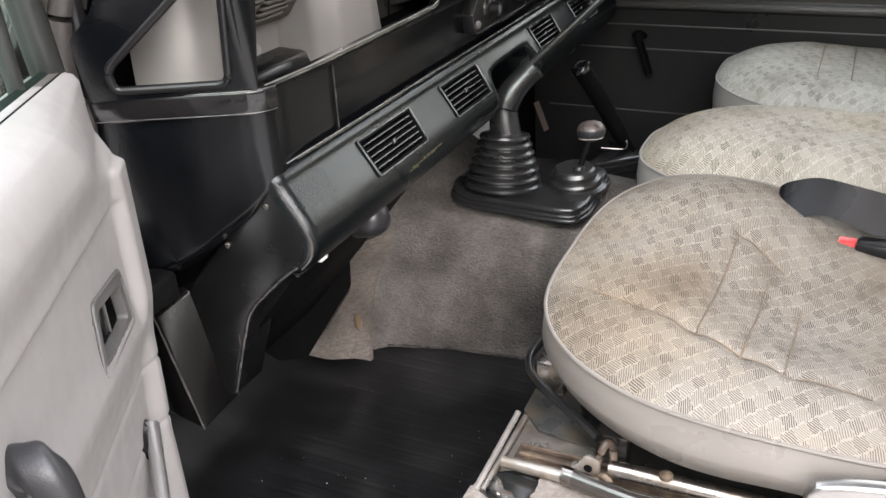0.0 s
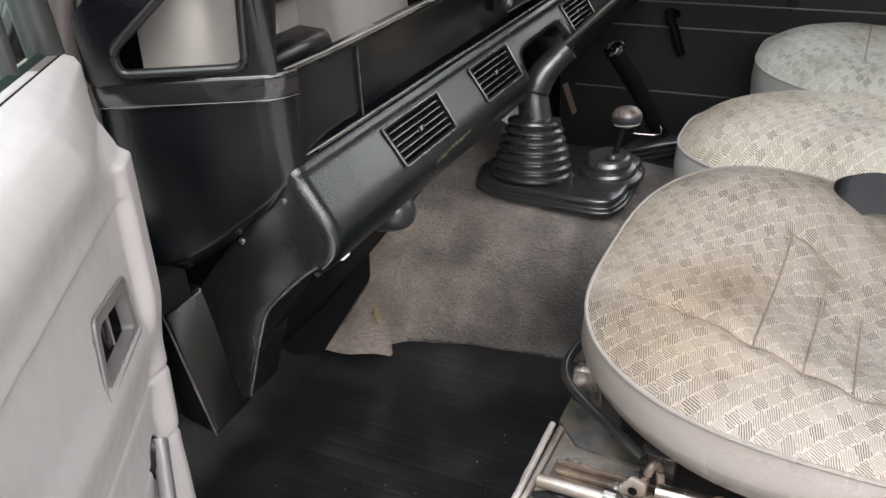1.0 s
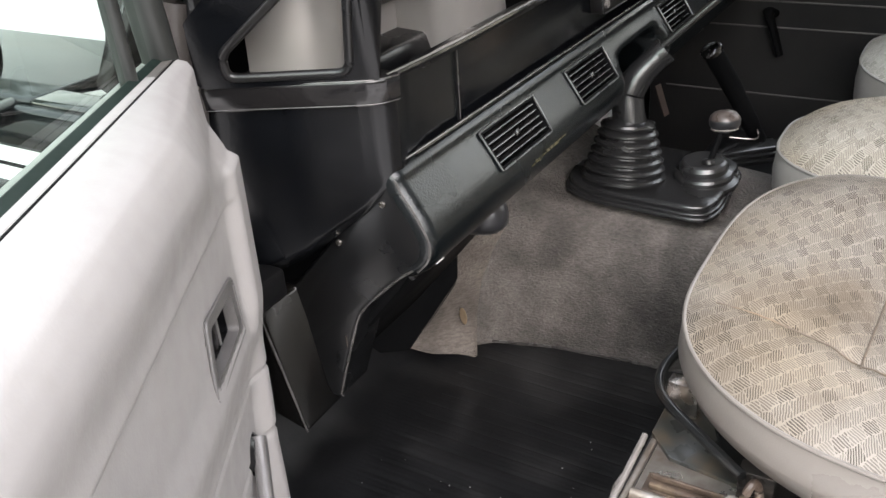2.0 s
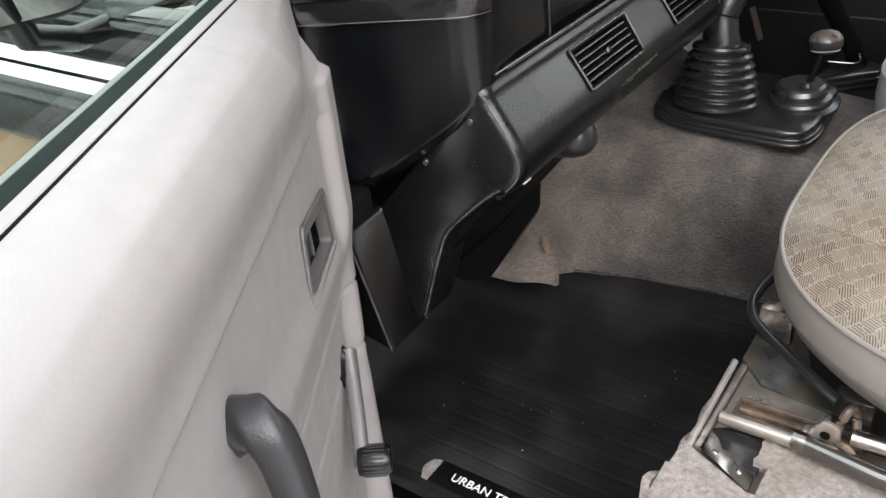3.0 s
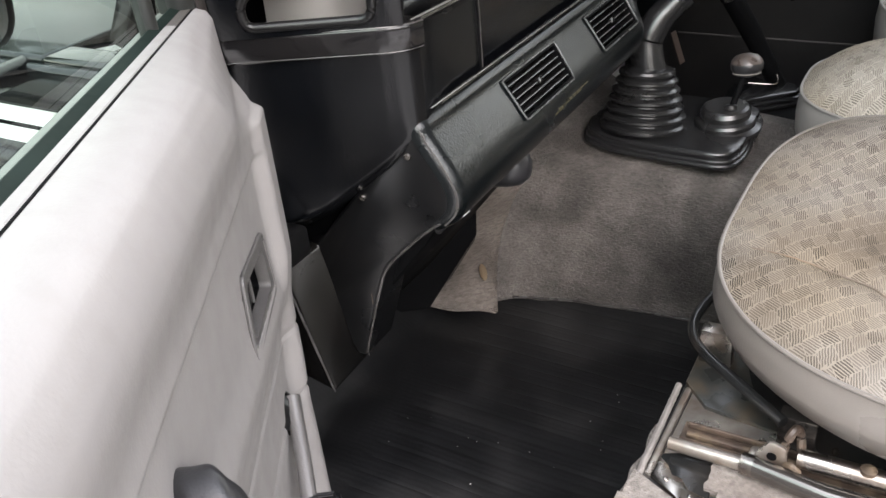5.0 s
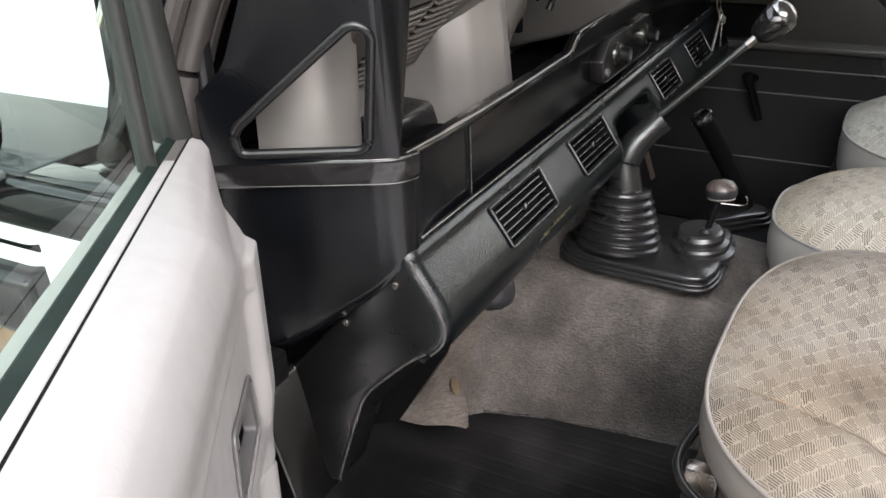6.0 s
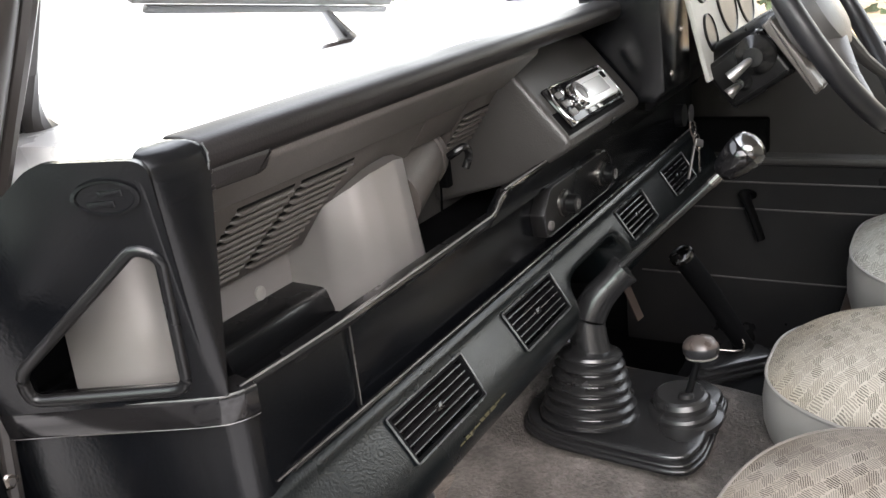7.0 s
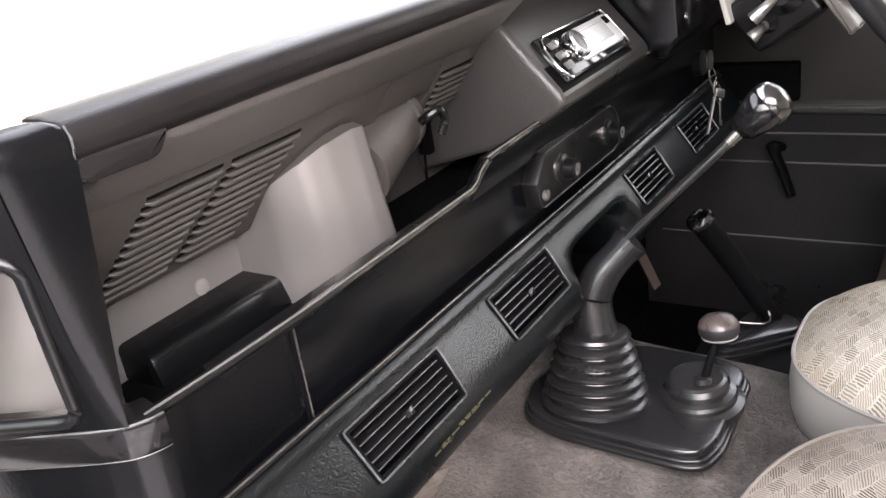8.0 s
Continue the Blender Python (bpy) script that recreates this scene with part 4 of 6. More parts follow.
bm = B((-0.612, 0.712, 0.548), (-0.30, 0.720, 0.766), 0.001)
part("shelf_back", bm, PAINT_F, dash, "grey painted back of the shelf")
bm = lathe([(0.0075, 0), (0.007, 0.002), (0.003, 0.003)], 16, pose(-0.463, 0.712, 0.586, 90, 0, 0))
part("plug", bm, SIDE_C, dash, "pale round plug")


bm = sheet(lambda u, v: (interp(u, [(0, -0.415), (0.25, -0.405), (0.5, -0.378), (0.75, -0.340), (0.92, -0.310), (1, -0.298)]) - 0.018 * v * u,
                         interp(u, [(0, 0.715), (0.12, 0.688), (0.28, 0.657), (0.45, 0.634), (0.62, 0.619), (0.8, 0.611), (0.92, 0.613), (1, 0.620)]) + 0.006 * v,
                         0.548 + v * interp(u, [(0, 0.084), (0.2, 0.104), (0.4, 0.122), (0.6, 0.136), (0.8, 0.142), (0.93, 0.139), (1, 0.130)])), 40, 12, thick=(0.012, 0.02, 0))
part("heater_shroud", bm, PAINT, dash, "curved pale grey heater shroud", 60)
bm = sheet(lambda u, v: (-0.672 + 0.055 * u - 0.010 * math.sin(math.pi * u) + 0.004 * v, 0.716 - 0.076 * u - 0.012 * math.sin(math.pi * u), 0.550 + v * (0.105 + 0.058 * u)), 20, 10, thick=(0.012, 0.004, 0))
part("corner_shroud", bm, PAINT, dash, "curved pale grey corner panel", 60)

# louvred upper back panel sloping from the crash pad to the shelf's back
SLOPE = [(0.600, 0.742), (0.694, 0.6185), (0.712, 0.6155), (0.712, 0.750)]
slope = part("louvre_panel", prism(SLOPE, -0.614, -0.265, "x", 0.002), TRIM_G, dash, "brown-grey louvred panel")
part("louvre_panel", prism([(0.600, 0.742), (0.648, 0.679), (0.664, 0.679), (0.712, 0.750)], -0.265, -0.172, "x", 0.002), TRIM_G, dash)
slope_r = part("louvre_panel", prism([(0.600, 0.742), (0.678, 0.639), (0.690, 0.642), (0.712, 0.750)], -0.172, -0.097, "x", 0.002), TRIM_G, dash, "brown-grey louvred corner")
LV = Matrix.LocRotScale((0, 0.600, 0.742), Euler((radians(37.2), 0, 0)), None)


def louvre(a, b, w, owner):
    """A slot and the rounded ridge below it on the sloping panel, w metres down its slope."""
    part("louvre", B((a, -0.0006, -w + 0.0004), (b, 0.001, -w + 0.0034), 0.0004, 1, m=LV), DULL, owner, "dark slot", 0)
    part("louvre_lip", tube([LV @ Vector((a, 0.0, -w - 0.0024)), LV @ Vector((a + 0.004, -0.0022, -w - 0.0024)), LV @ Vector((b - 0.004, -0.0022, -w - 0.0024)), LV @ Vector((b, 0.0, -w - 0.0024))], [0.0010, 0.0024, 0.0024, 0.0010], 8), TRIM_G, owner, "rounded louvre ridge")


for i in range(11):
    k = i / 10
    w = 0.050 + 0.088 * k
    lo, mid, hi = -0.553 - 0.026 * k, -0.476 - 0.030 * k, -0.392 - 0.044 * k
    louvre(lo, mid - 0.0045, w, slope)
    louvre(mid + 0.0045, hi, w, slope)
for i in range(6):
    louvre(-0.164, -0.100, 0.062 + 0.0088 * i, slope_r)
part("upper_trim", prism([(0.566, 0.762), (0.569, 0.752), (0.617, 0.7135), (0.624, 0.7135), (0.630, 0.762)], -0.614, -0.092, "x", 0.003), BAND, dash, "brown-grey band under the crash pad")
part("shelf_back_right", B((-0.300, 0.730, 0.545), (0.20, 0.738, 0.75), 0.001), TRIM_D, dash, "dark grey shelf back")
blower = part("blower_duct", lathe([(0.040, -0.10), (0.040, 0.0), (0.043, 0.001), (0.043, 0.012), (0.040, 0.013), (0.036, 0.008), (0.0005, 0.006)], 36, pose(-0.205, 0.690, 0.652) @ pose(0, 0, 0, 0, 78, 14)), TRIM_G, dash, "round brown-grey blower duct", 40)
part("duct_post", B((-0.150, 0.676, 0.600), (-0.136, 0.690, 0.690), 0.003), DULL, dash)
part("duct_rib", B((-0.170, 0.664, 0.640), (-0.156, 0.676, 0.684), 0.003), TRIM_G, dash)
hook = smooth_line([(-0.2475, 0.612, 0.668), (-0.247, 0.604, 0.673), (-0.241, 0.598, 0.677), (-0.235, 0.596, 0.674), (-0.231, 0.597, 0.664), (-0.234, 0.601, 0.652)])
part("vent_lever", tube(hook, 0.0045, 10), PLASTIC, dash, "shiny black lever")

# upper crash pad
PAD = [(0.576, 0.757), (0.565, 0.758), (0.559, 0.763), (0.557, 0.769), (0.557, 0.775), (0.560, 0.781), (0.567, 0.7838), (0.580, 0.7850), (0.596, 0.7853), (0.602, 0.758)]
part("crash_pad", prism(PAD, -0.641, 0.72, "x", 0.003), PAD_V, dash, "black padded crash roll")
part("pad_seam", tube([(-0.6405, y - 0.0004, z + 0.0003) for y, z in PAD[:6]], 0.0008, 6), VENT_RIM, dash)
part("pad_step", prism(rounded_xy([(-0.640, 0.7475), (-0.592, 0.7465), (-0.584, 0.7485), (-0.574, 0.762), (-0.640, 0.764)], 0.005), 0.5595, 0.602, "y", 0.003), PAD_V, dash)

# end panel with a triangular opening: in its own plane, s along it and z up
END = Matrix.LocRotScale((-0.650, 0.580, 0), Euler((0, 0, math.atan2(0.147, -0.078))), None)
LEAN = Matrix.Identity(4)
LEAN[0][2], LEAN[1][2], LEAN[0][3], LEAN[1][3] = -0.186, -0.097, 0.6 * 0.186, 0.6 * 0.097
END = LEAN @ END


def rounded(poly, r=0.012, n=5):
    out = []
    P = [Vector(p) for p in poly]
    for i, p in enumerate(P):
        a, b = (P[i - 1] - p), (P[(i + 1) % len(P)] - p)
        k = min(r, a.length * 0.45, b.length * 0.45)
        s, e = p + a.normalized() * k, p + b.normalized() * k
        for j in range(n + 1):
            t = j / n
            out.append(tuple((1 - t) ** 2 * s + 2 * t * (1 - t) * p + t * t * e))
    return out


def holed(outer, hole, a, b):
    """A plate in x and z with a hole, between y = a and y = b."""
    bm = bmesh.new()
    loops = []
    for y in (a, b):
        es = []
        rings = []
        for poly in (outer, hole):
            vs = [bm.verts.new((u, y, w)) for u, w in poly]
            es += [bm.edges.new((vs[i], vs[(i + 1) % len(vs)])) for i in range(len(vs))]
            rings.append(vs)
        bmesh.ops.triangle_fill(bm, use_beauty=True, use_dissolve=False, edges=es)
        loops.append(rings)
    for r0, r1 in zip(loops[0], loops[1]):
        for i in range(len(r0)):
            j = (i + 1) % len(r0)
            bm.faces.new((r0[i], r0[j], r1[j], r1[i]))
    return bm


outer = rounded([(0.004, 0.598), (0.000, 0.782), (0.070, 0.7865), (0.105, 0.76), (0.135, 0.69), (0.168, 0.66), (0.168, 0.598)], 0.012)
TRI = [(0.0215, 0.608), (0.0100, 0.716), (0.0260, 0.724), (0.137, 0.632), (0.137, 0.608)]
bm = holed(outer, rounded(TRI, 0.012), -0.004, 0.004)
bmesh.ops.transform(bm, matrix=END, verts=bm.verts)
endp = part("end_panel", bm, VINYL, dash, "black end panel with a triangular opening")
rim_pts = [END @ Vector((u, 0.003, w)) for u, w in rounded(TRI, 0.012)]
part("opening_rim", tube(rim_pts + rim_pts[:1], 0.0046, 12, caps=False), PLASTIC, endp)
bm = lathe([(0.022, 0), (0.022, 0.002), (0.019, 0.0025), (0.018, 0.001), (0.0005, 0.001)], 32, END @ pose(0.031, 0.0045, 0.760, -90, 0, 0), sx=1.0, sy=0.55)
badge = part("badge", bm, VINYL, endp, "embossed oval badge")
for k, (u, w, l) in enumerate(((0.027, 0.763, 0.016), (0.035, 0.756, 0.018))):
    part("badge_mark", B((u - l / 2, 0.0035, w - 0.0025), (u + l / 2, 0.0065, w + 0.0025), 0.001, m=END), VINYL, badge)
# rounded nose of the end panel, from the opening round to the front of the shelf
NOSE = [(0.600, 0), (0.604, 0), (0.63, 0), (0.67, 0), (0.71, 0), (0.745, 0), (0.764, 0), (0.772, 0.0008), (0.778, 0.003), (0.782, 0.007), (0.7845, 0.013), (0.7855, 0.022)]


def nose_pt(u, v):
    k = v * (len(NOSE) - 1)
    z, inset = NOSE[min(int(round(k)), len(NOSE) - 1)]
    e = END @ Vector((0.010, 0.0046, z))
    c = END @ Vector((-0.006, 0.0046, z))
    r = Vector((-0.650 + 0.065 * (z - 0.60), 0.5735 - 0.095 * (z - 0.60), z))
    c.y = min(c.y, r.y + 0.002)
    b = r + Vector((0.004, 0.030, 0))
    if u < 0.75:
        t = u / 0.75
        p = (1 - t) ** 2 * e + 2 * t * (1 - t) * c + t * t * r
    else:
        p = r.lerp(b, (u - 0.75) / 0.25)
    mid = Vector((-0.645 - 0.08 * (z - 0.60), 0.605 - 0.09 * (z - 0.60), z))
    d = mid - p
    return p + d.normalized() * min(inset, 0.9 * d.length)


bm = sheet(nose_pt, 32, len(NOSE) - 1)
bmesh.ops.contextual_create(bm, geom=[e for e in bm.edges if e.is_boundary and min(v.co.z for v in e.verts) > 0.7854])
part("end_post", bm, VINYL, endp, "rounded nose of the end panel", 50)
# ledge and side panel below it, both round the corner
TURN = [(-0.733, 0.752)] + [p[:2] for p in smooth_line([(-0.700, 0.688, 0), (-0.664, 0.614, 0), (-0.654, 0.595, 0), (-0.644, 0.581, 0), (-0.628, 0.5735, 0), (-0.60, 0.5715, 0)], 5)]
LEDGE = TURN[:-5]
part("end_ledge", sweep(LEDGE, [(-0.02, 0.600), (0.0045, 0.6005), (0.0068, 0.5998), (0.0080, 0.5980), (0.0084, 0.5950), (0.0072, 0.5775), (0.0058, 0.5745), (0.0015, 0.5735), (0.001, 0.572), (-0.02, 0.572)], True), GLOSSB, dash, "glossy black ledge", 40)
# glints on the ledge's two edges, put in as pale tubes
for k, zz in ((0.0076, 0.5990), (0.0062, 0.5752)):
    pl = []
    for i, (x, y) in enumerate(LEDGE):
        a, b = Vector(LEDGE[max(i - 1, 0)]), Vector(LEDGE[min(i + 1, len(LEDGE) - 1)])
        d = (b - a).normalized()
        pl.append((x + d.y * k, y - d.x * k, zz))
    part("edge_glint", tube(pl, 0.0009 if zz > 0.59 else 0.0005, 6), WORN_GLINT, dash)


SIDE_RUN = TURN[:-5] + [(-0.616, 0.5750), (-0.60, 0.5775), (-0.565, 0.5805), (-0.530, 0.5815), (-0.5025, 0.5815)]


def kick_pt(u, v):
    k = u * (len(SIDE_RUN) - 1)
    i = min(int(k), len(SIDE_RUN) - 2)
    p, q = Vector(SIDE_RUN[i]), Vector(SIDE_RUN[i + 1])
    x, y = p.lerp(q, k - i)
    d = (q - p).normalized()
    far = ease(-x, 0.64, 0.70)
    bot = interp(-x, [(0.55, 0.500), (0.63, 0.497), (0.645, 0.486), (0.660, 0.452), (0.69, 0.388), (0.705, 0.368), (0.72, 0.366), (0.735, 0.39)])
    top = 0.573 + 0.021 * ease(x, -0.640, -0.620)
    z = top + (bot - top) * v
    off = 0.010 * math.sin(math.pi * min(1.0, v * 1.05)) * far - 0.030 * v * far - 0.018 * ease(v, 0.90, 1.0) * far
    off += 0.0012 * noise.noise((x * 20, y * 20, z * 12)) * far
    return (x + d.y * off, y - d.x * off, z)


part("kick_panel", sheet(kick_pt, 84, 34, thick=(0.012, 0.006, 0)), VINYL, dash, "bulged black side panel with scuffs", 60)


def vent(x0, x1):
    """An air vent on the slanted face of the rail."""
    c = Matrix.LocRotScale(((x0 + x1) / 2, 0.5525, 0.4655), Euler((radians(-33), 0, 0)), None)
    w, h = (x1 - x0) / 2, 0.0255
    v = part("air_vent", B((-w + 0.004, 0.020, -h + 0.003), (w - 0.004, 0.024, h - 0.003), 0, m=c), DULL, dash, "black air vent with painted pale glints on frame and slats")
    o = rounded([(-w, -h), (w, -h), (w + 0.003, h), (-w - 0.003, h)], 0.003, 2)
    i = rounded([(-w + 0.0036, -h + 0.004), (w - 0.0036, -h + 0.004), (w - 0.002, h - 0.0036), (-w + 0.002, h - 0.0036)], 0.002, 2)
    bm = holed(o, i, -0.0018, 0.014)
    bmesh.ops.transform(bm, matrix=c, verts=bm.verts)
    part("vent_frame", bm, DULL, v, "", 20)
    # light caught on frame and slat edges is painted as pale tubes
    rp = [c @ Vector((a, -0.0018, b)) for a, b in o]
    part("frame_glint", tube(rp + rp[:1], 0.0011, 6, caps=False), VENT_RIM, v)
    for k in range(5):
        z = -h + 0.009 + k * 0.0082
        slat = part("slat", B((-w + 0.005, -0.0005, -0.0010), (w - 0.005, 0.012, 0.0010), 0.0006, 1, m=c @ pose(0, 0.001, z, 28, 0, 0)), GLOSSB, v, "", 0)
        part("slat_glint", tube([c @ Vector((-w + 0.005, 0.0002, z)), c @ Vector((w - 0.005, 0.0002, z))], 0.0006, 6), VENT_RIM, slat)
    part("thumb_tab", B((-0.006, -0.0016, -h + 0.022), (0.006, 0.003, -h + 0.029), 0.001, m=c), GLOSSB, v)
    for k in range(7):
        x = -w + (k + 1) * 2 * w / 8
        part("vane", B((x - 0.0007, 0.012, -h + 0.006), (x + 0.0007, 0.019, h - 0.006), 0, m=c), DULL, v, "", 0)
    return v


for a, b in VENTS:
    vent(a, b)
# printed warning bars on the underside of the rail
rnd = random.Random(3)
for x, x1, z in ((-0.372, -0.314, 0.4282), (-0.402, -0.340, 0.4260), (-0.414, -0.392, 0.4238)):
    while x < x1:
        l = rnd.uniform(0.005, 0.014)
        part("print_bar", B((x, 0.5343, z - 0.0006), (x + l, 0.5356, z + 0.0006), 0), YELLOW_INK, dash, "", 0)
        x += l + 0.003

# radio housing and radio
pod = thing("radio_housing", "grey-brown moulded radio housing above the parcel shelf", "radio housing")
PODP = [(0.640, 0.755), (0.610, 0.737), (0.535, 0.650), (0.5345, 0.641), (0.541, 0.634), (0.610, 0.594), (0.736, 0.560), (0.736, 0.755)]
bm = prism(PODP, -0.096, 0.165, "x", 0.009, 4)
part("housing", bm, TRIM_D, pod)
part("side_seam", tube([(-0.0965, 0.722, 0.552), (-0.0965, 0.718, 0.60), (-0.0965, 0.700, 0.632)], 0.0016, 6), DULL, pod)
RF = Matrix.LocRotScale((0.0175, 0.5640, 0.6775), Euler((radians(-41), 0, 0)), (0.99, 1, 1.05))
radio = thing("car_radio", "bright chrome-faced car radio with round knob and side buttons", "radio")
part("body", B((-0.108, -0.004, -0.034), (0.098, 0.10, 0.040), 0.002, m=RF), DULL, radio)
part("face", B((-0.094, -0.010, -0.028), (0.094, -0.004, 0.028), 0.003, 2, m=RF), GLOSSB, radio, "glossy black face")
RIM = [(-0.086, -0.026), (0.088, -0.026), (0.092, -0.018), (0.092, 0.018), (0.086, 0.026), (-0.080, 0.026), (-0.090, 0.012), (-0.092, -0.014)]
rr_ = [RF @ Vector((u, -0.0105, w)) for u, w in rounded(RIM, 0.006)]
part("rim", tube(rr_ + rr_[:1], 0.0017, 8, caps=False), CHROME, radio, "bright chrome rim")
# face plate and display are coloured pale in place of the sky's reflection
part("face_plate", prism([(-0.040, -0.016), (-0.030, -0.019), (0.080, -0.019), (0.088, -0.012), (0.088, 0.014), (0.082, 0.019), (-0.030, 0.019), (-0.040, 0.016)], -0.0135, -0.008, "y", 0.002, m=RF), mat("sky_pale_face_plate", (0.85, 0.85, 0.85), 0.42, metal=0.4, vary=0.05), radio, "silver face plate, paled for the sky it mirrors")
part("display", B((-0.015, -0.0150, -0.010), (0.064, -0.0125, 0.012), 0.002, m=RF), mat("sky_pale_display", (0.6, 0.62, 0.62), 0.15), radio, "display window, paled for the mirrored sky")
vk = part("volume_knob", lathe([(0.0165, 0), (0.0165, 0.010), (0.0155, 0.0125), (0.0140, 0.0125)], 28, RF @ pose(-0.036, -0.010, 0.0, 90, 0, 0)), CHROME, radio)
part("knob_cap", lathe([(0.0142, 0.0105), (0.012, 0.0122), (0.006, 0.0135), (0.0005, 0.0138)], 28, RF @ pose(-0.036, -0.010, 0.0, 90, 0, 0)), BEZEL, vk, "dark grey knob cap")
part("selector", B((-0.070, -0.0145, 0.010), (-0.052, -0.010, 0.018), 0.002, m=RF), CHROME, radio)
for k in range(3):
    part("button", B((-0.083, -0.0155, -0.018 + 0.013 * k), (-0.067, -0.012, -0.010 + 0.013 * k), 0.001, m=RF), BEZEL, radio)
part("slot_button", B((0.068, -0.0145, 0.006), (0.080, -0.012, 0.016), 0.001, m=RF), DULL, radio)

# heater control plate on the raised fascia
hp = thing("heater_controls", "black oval-ended heater control plate with two knobs", "control panel")
HC = [(-0.116, 0.532), (-0.122, 0.562), (-0.098, 0.590), (0.094, 0.590), (0.116, 0.572), (0.116, 0.545), (0.102, 0.532)]
part("plate", prism(HC, 0.564, 0.584, "y", 0.002), PLASTIC, hp)
rp = [(u, 0.5635, w) for u, w in rounded(HC, 0.01)]
part("plate_edge", tube(rp + rp[:1], 0.0010, 6, caps=False), HANDLE, hp)
for x, z, mt in ((-0.062, 0.561, PLASTIC), (0.076, 0.561, PLASTIC)):
    k = part("knob", lathe([(0.017, 0), (0.016, 0.006), (0.012, 0.008), (0.0115, 0.020), (0.0005, 0.021)], 28, pose(x, 0.564, z, 90, 0, 0)), mt, hp)
    part("knob_skirt", lathe([(0.0178, 0), (0.0172, 0.0035), (0.0150, 0.0042)], 28, pose(x, 0.564, z, 90, 0, 0)), GUNMETAL, k, "worn bright skirt")
    part("knob_mark", lathe([(0.0070, 0), (0.0070, 0.0005), (0.0050, 0.0005), (0.0050, 0.0001)], 20, pose(x, 0.5432, z, 90, 0, 0)), BEZEL, k, "pale ring")
part("lamp", lathe([(0.006, 0), (0.006, 0.004), (0.0005, 0.005)], 16, pose(-0.106, 0.564, 0.545, 90, 0, 0)), BEZEL, hp)

# ---- gear levers on the tunnel ----
gb = thing("gear_lever", "black main gear lever in a ribbed rubber boot", "gear lever")
PL = [(-0.145, 0.412), (-0.136, 0.57), (-0.114, 0.622), (-0.07, 0.640), (0.03, 0.622), (0.078, 0.54), (0.070, 0.415), (0.050, 0.384), (-0.10, 0.378), (-0.136, 0.388)]


def plate_slab(k, z0, z1, bevel):
    """The plate's outline drawn in by k, between two heights."""
    return prism(rounded([(-0.033 + (x + 0.033) * k, 0.508 + (y - 0.508) * k) for x, y in PL], 0.034), z0, z1, "z", bevel, 3)


part("base_flange", plate_slab(1.0, 0.2445, 0.2525, 0.003), RUBBER, gb, "", 50)
part("base_step", plate_slab(0.975, 0.2505, 0.2580, 0.0022), RUBBER, gb, "", 50)
part("base_plate", plate_slab(0.95, 0.2555, 0.2690, 0.005), RUBBER, gb, "black rubber base plate", 50)
prof = [(0.066, 0)]
z = 0.0
for k in range(6):
    r = 0.0655 - 0.0040 * k
    prof += [(r - 0.001, z + 0.001), (r + 0.0015, z + 0.0035), (r + 0.0012, z + 0.0065), (r - 0.003, z + 0.0100), (r - 0.0085, z + 0.0118), (r - 0.0092, z + 0.0132)]
    z += 0.0136
prof += [(0.0420, z + 0.001), (0.0428, z + 0.004), (0.0410, z + 0.0075), (0.0350, z + 0.0095), (0.0005, z + 0.0105)]
part("ribbed_boot", lathe(prof, 44, pose(-0.070, 0.542, 0.266, 0, 9, 0)), RUBBER, gb, "ribbed rubber boot", 30)
bm = tube(smooth_line([(-0.052, 0.541, 0.350), (-0.050, 0.545, 0.372), (-0.046, 0.546, 0.395), (-0.038, 0.536, 0.420), (-0.030, 0.522, 0.438), (-0.020, 0.505, 0.457)]), [interp(k, [(0, 0.0265), (8, 0.0250), (14, 0.0240), (20, 0.0232), (32, 0.0198), (40, 0.0188)]) for k in range(41)], 20)
part("upper_boot", bm, RUBBER, gb, "bent rubber upper boot", 50)
part("rod", tube([(-0.030, 0.510, 0.462), (0.020, 0.389, 0.580)], 0.0058, 14), BLACK_GLOSS, gb)
part("boot_collar", tube([(-0.0235, 0.510, 0.4525), (-0.019, 0.501, 0.461)], 0.0212, 18), RUBBER, gb)
part("rod_end", tube([(0.0155, 0.3997, 0.5695), (0.0205, 0.388, 0.581)], 0.0068, 14), GUNMETAL, gb, "bare worn metal end")
kp = pose(0.020, 0.390, 0.580) @ Matrix.LocRotScale(None, Vector((0.050, -0.121, 0.118)).to_track_quat("Z", "Y"), None)
part("knob", lathe([(0.009, 0), (0.016, 0.007), (0.0215, 0.026), (0.0235, 0.040), (0.0228, 0.041), (0.0005, 0.0415)], 32, kp), GLOSSB, gb, "smooth black gear knob", 50)
part("knob_cap", lathe([(0.0232, 0.0405), (0.0237, 0.0420), (0.0226, 0.050), (0.0190, 0.0565), (0.0130, 0.0605), (0.0070, 0.0625), (0.0005, 0.0630)], 32, kp), DARK_CHROME, gb, "bright polished knob cap", 70)

tl = thing("transfer_lever", "short transfer lever with a worn round grey knob", "gear lever")
part("boot", lathe([(0.052, 0), (0.052, 0.006), (0.044, 0.010), (0.045, 0.016), (0.043, 0.020), (0.036, 0.022), (0.037, 0.030), (0.034, 0.036), (0.030, 0.0385), (0.0005, 0.039)], 36, pose(-0.032, 0.426, 0.262, -2, -3, 0)), RUBBER, tl, "stepped rubber boot", 30)
part("rod", tube([(-0.047, 0.417, 0.296), (-0.020, 0.405, 0.355)], 0.0046, 12), DULL, tl)
part("collar", lathe([(0.010, 0), (0.010, 0.006), (0.007, 0.008)], 16, pose(-0.046, 0.417, 0.299, -8, 14, 0)), RUBBER, tl)
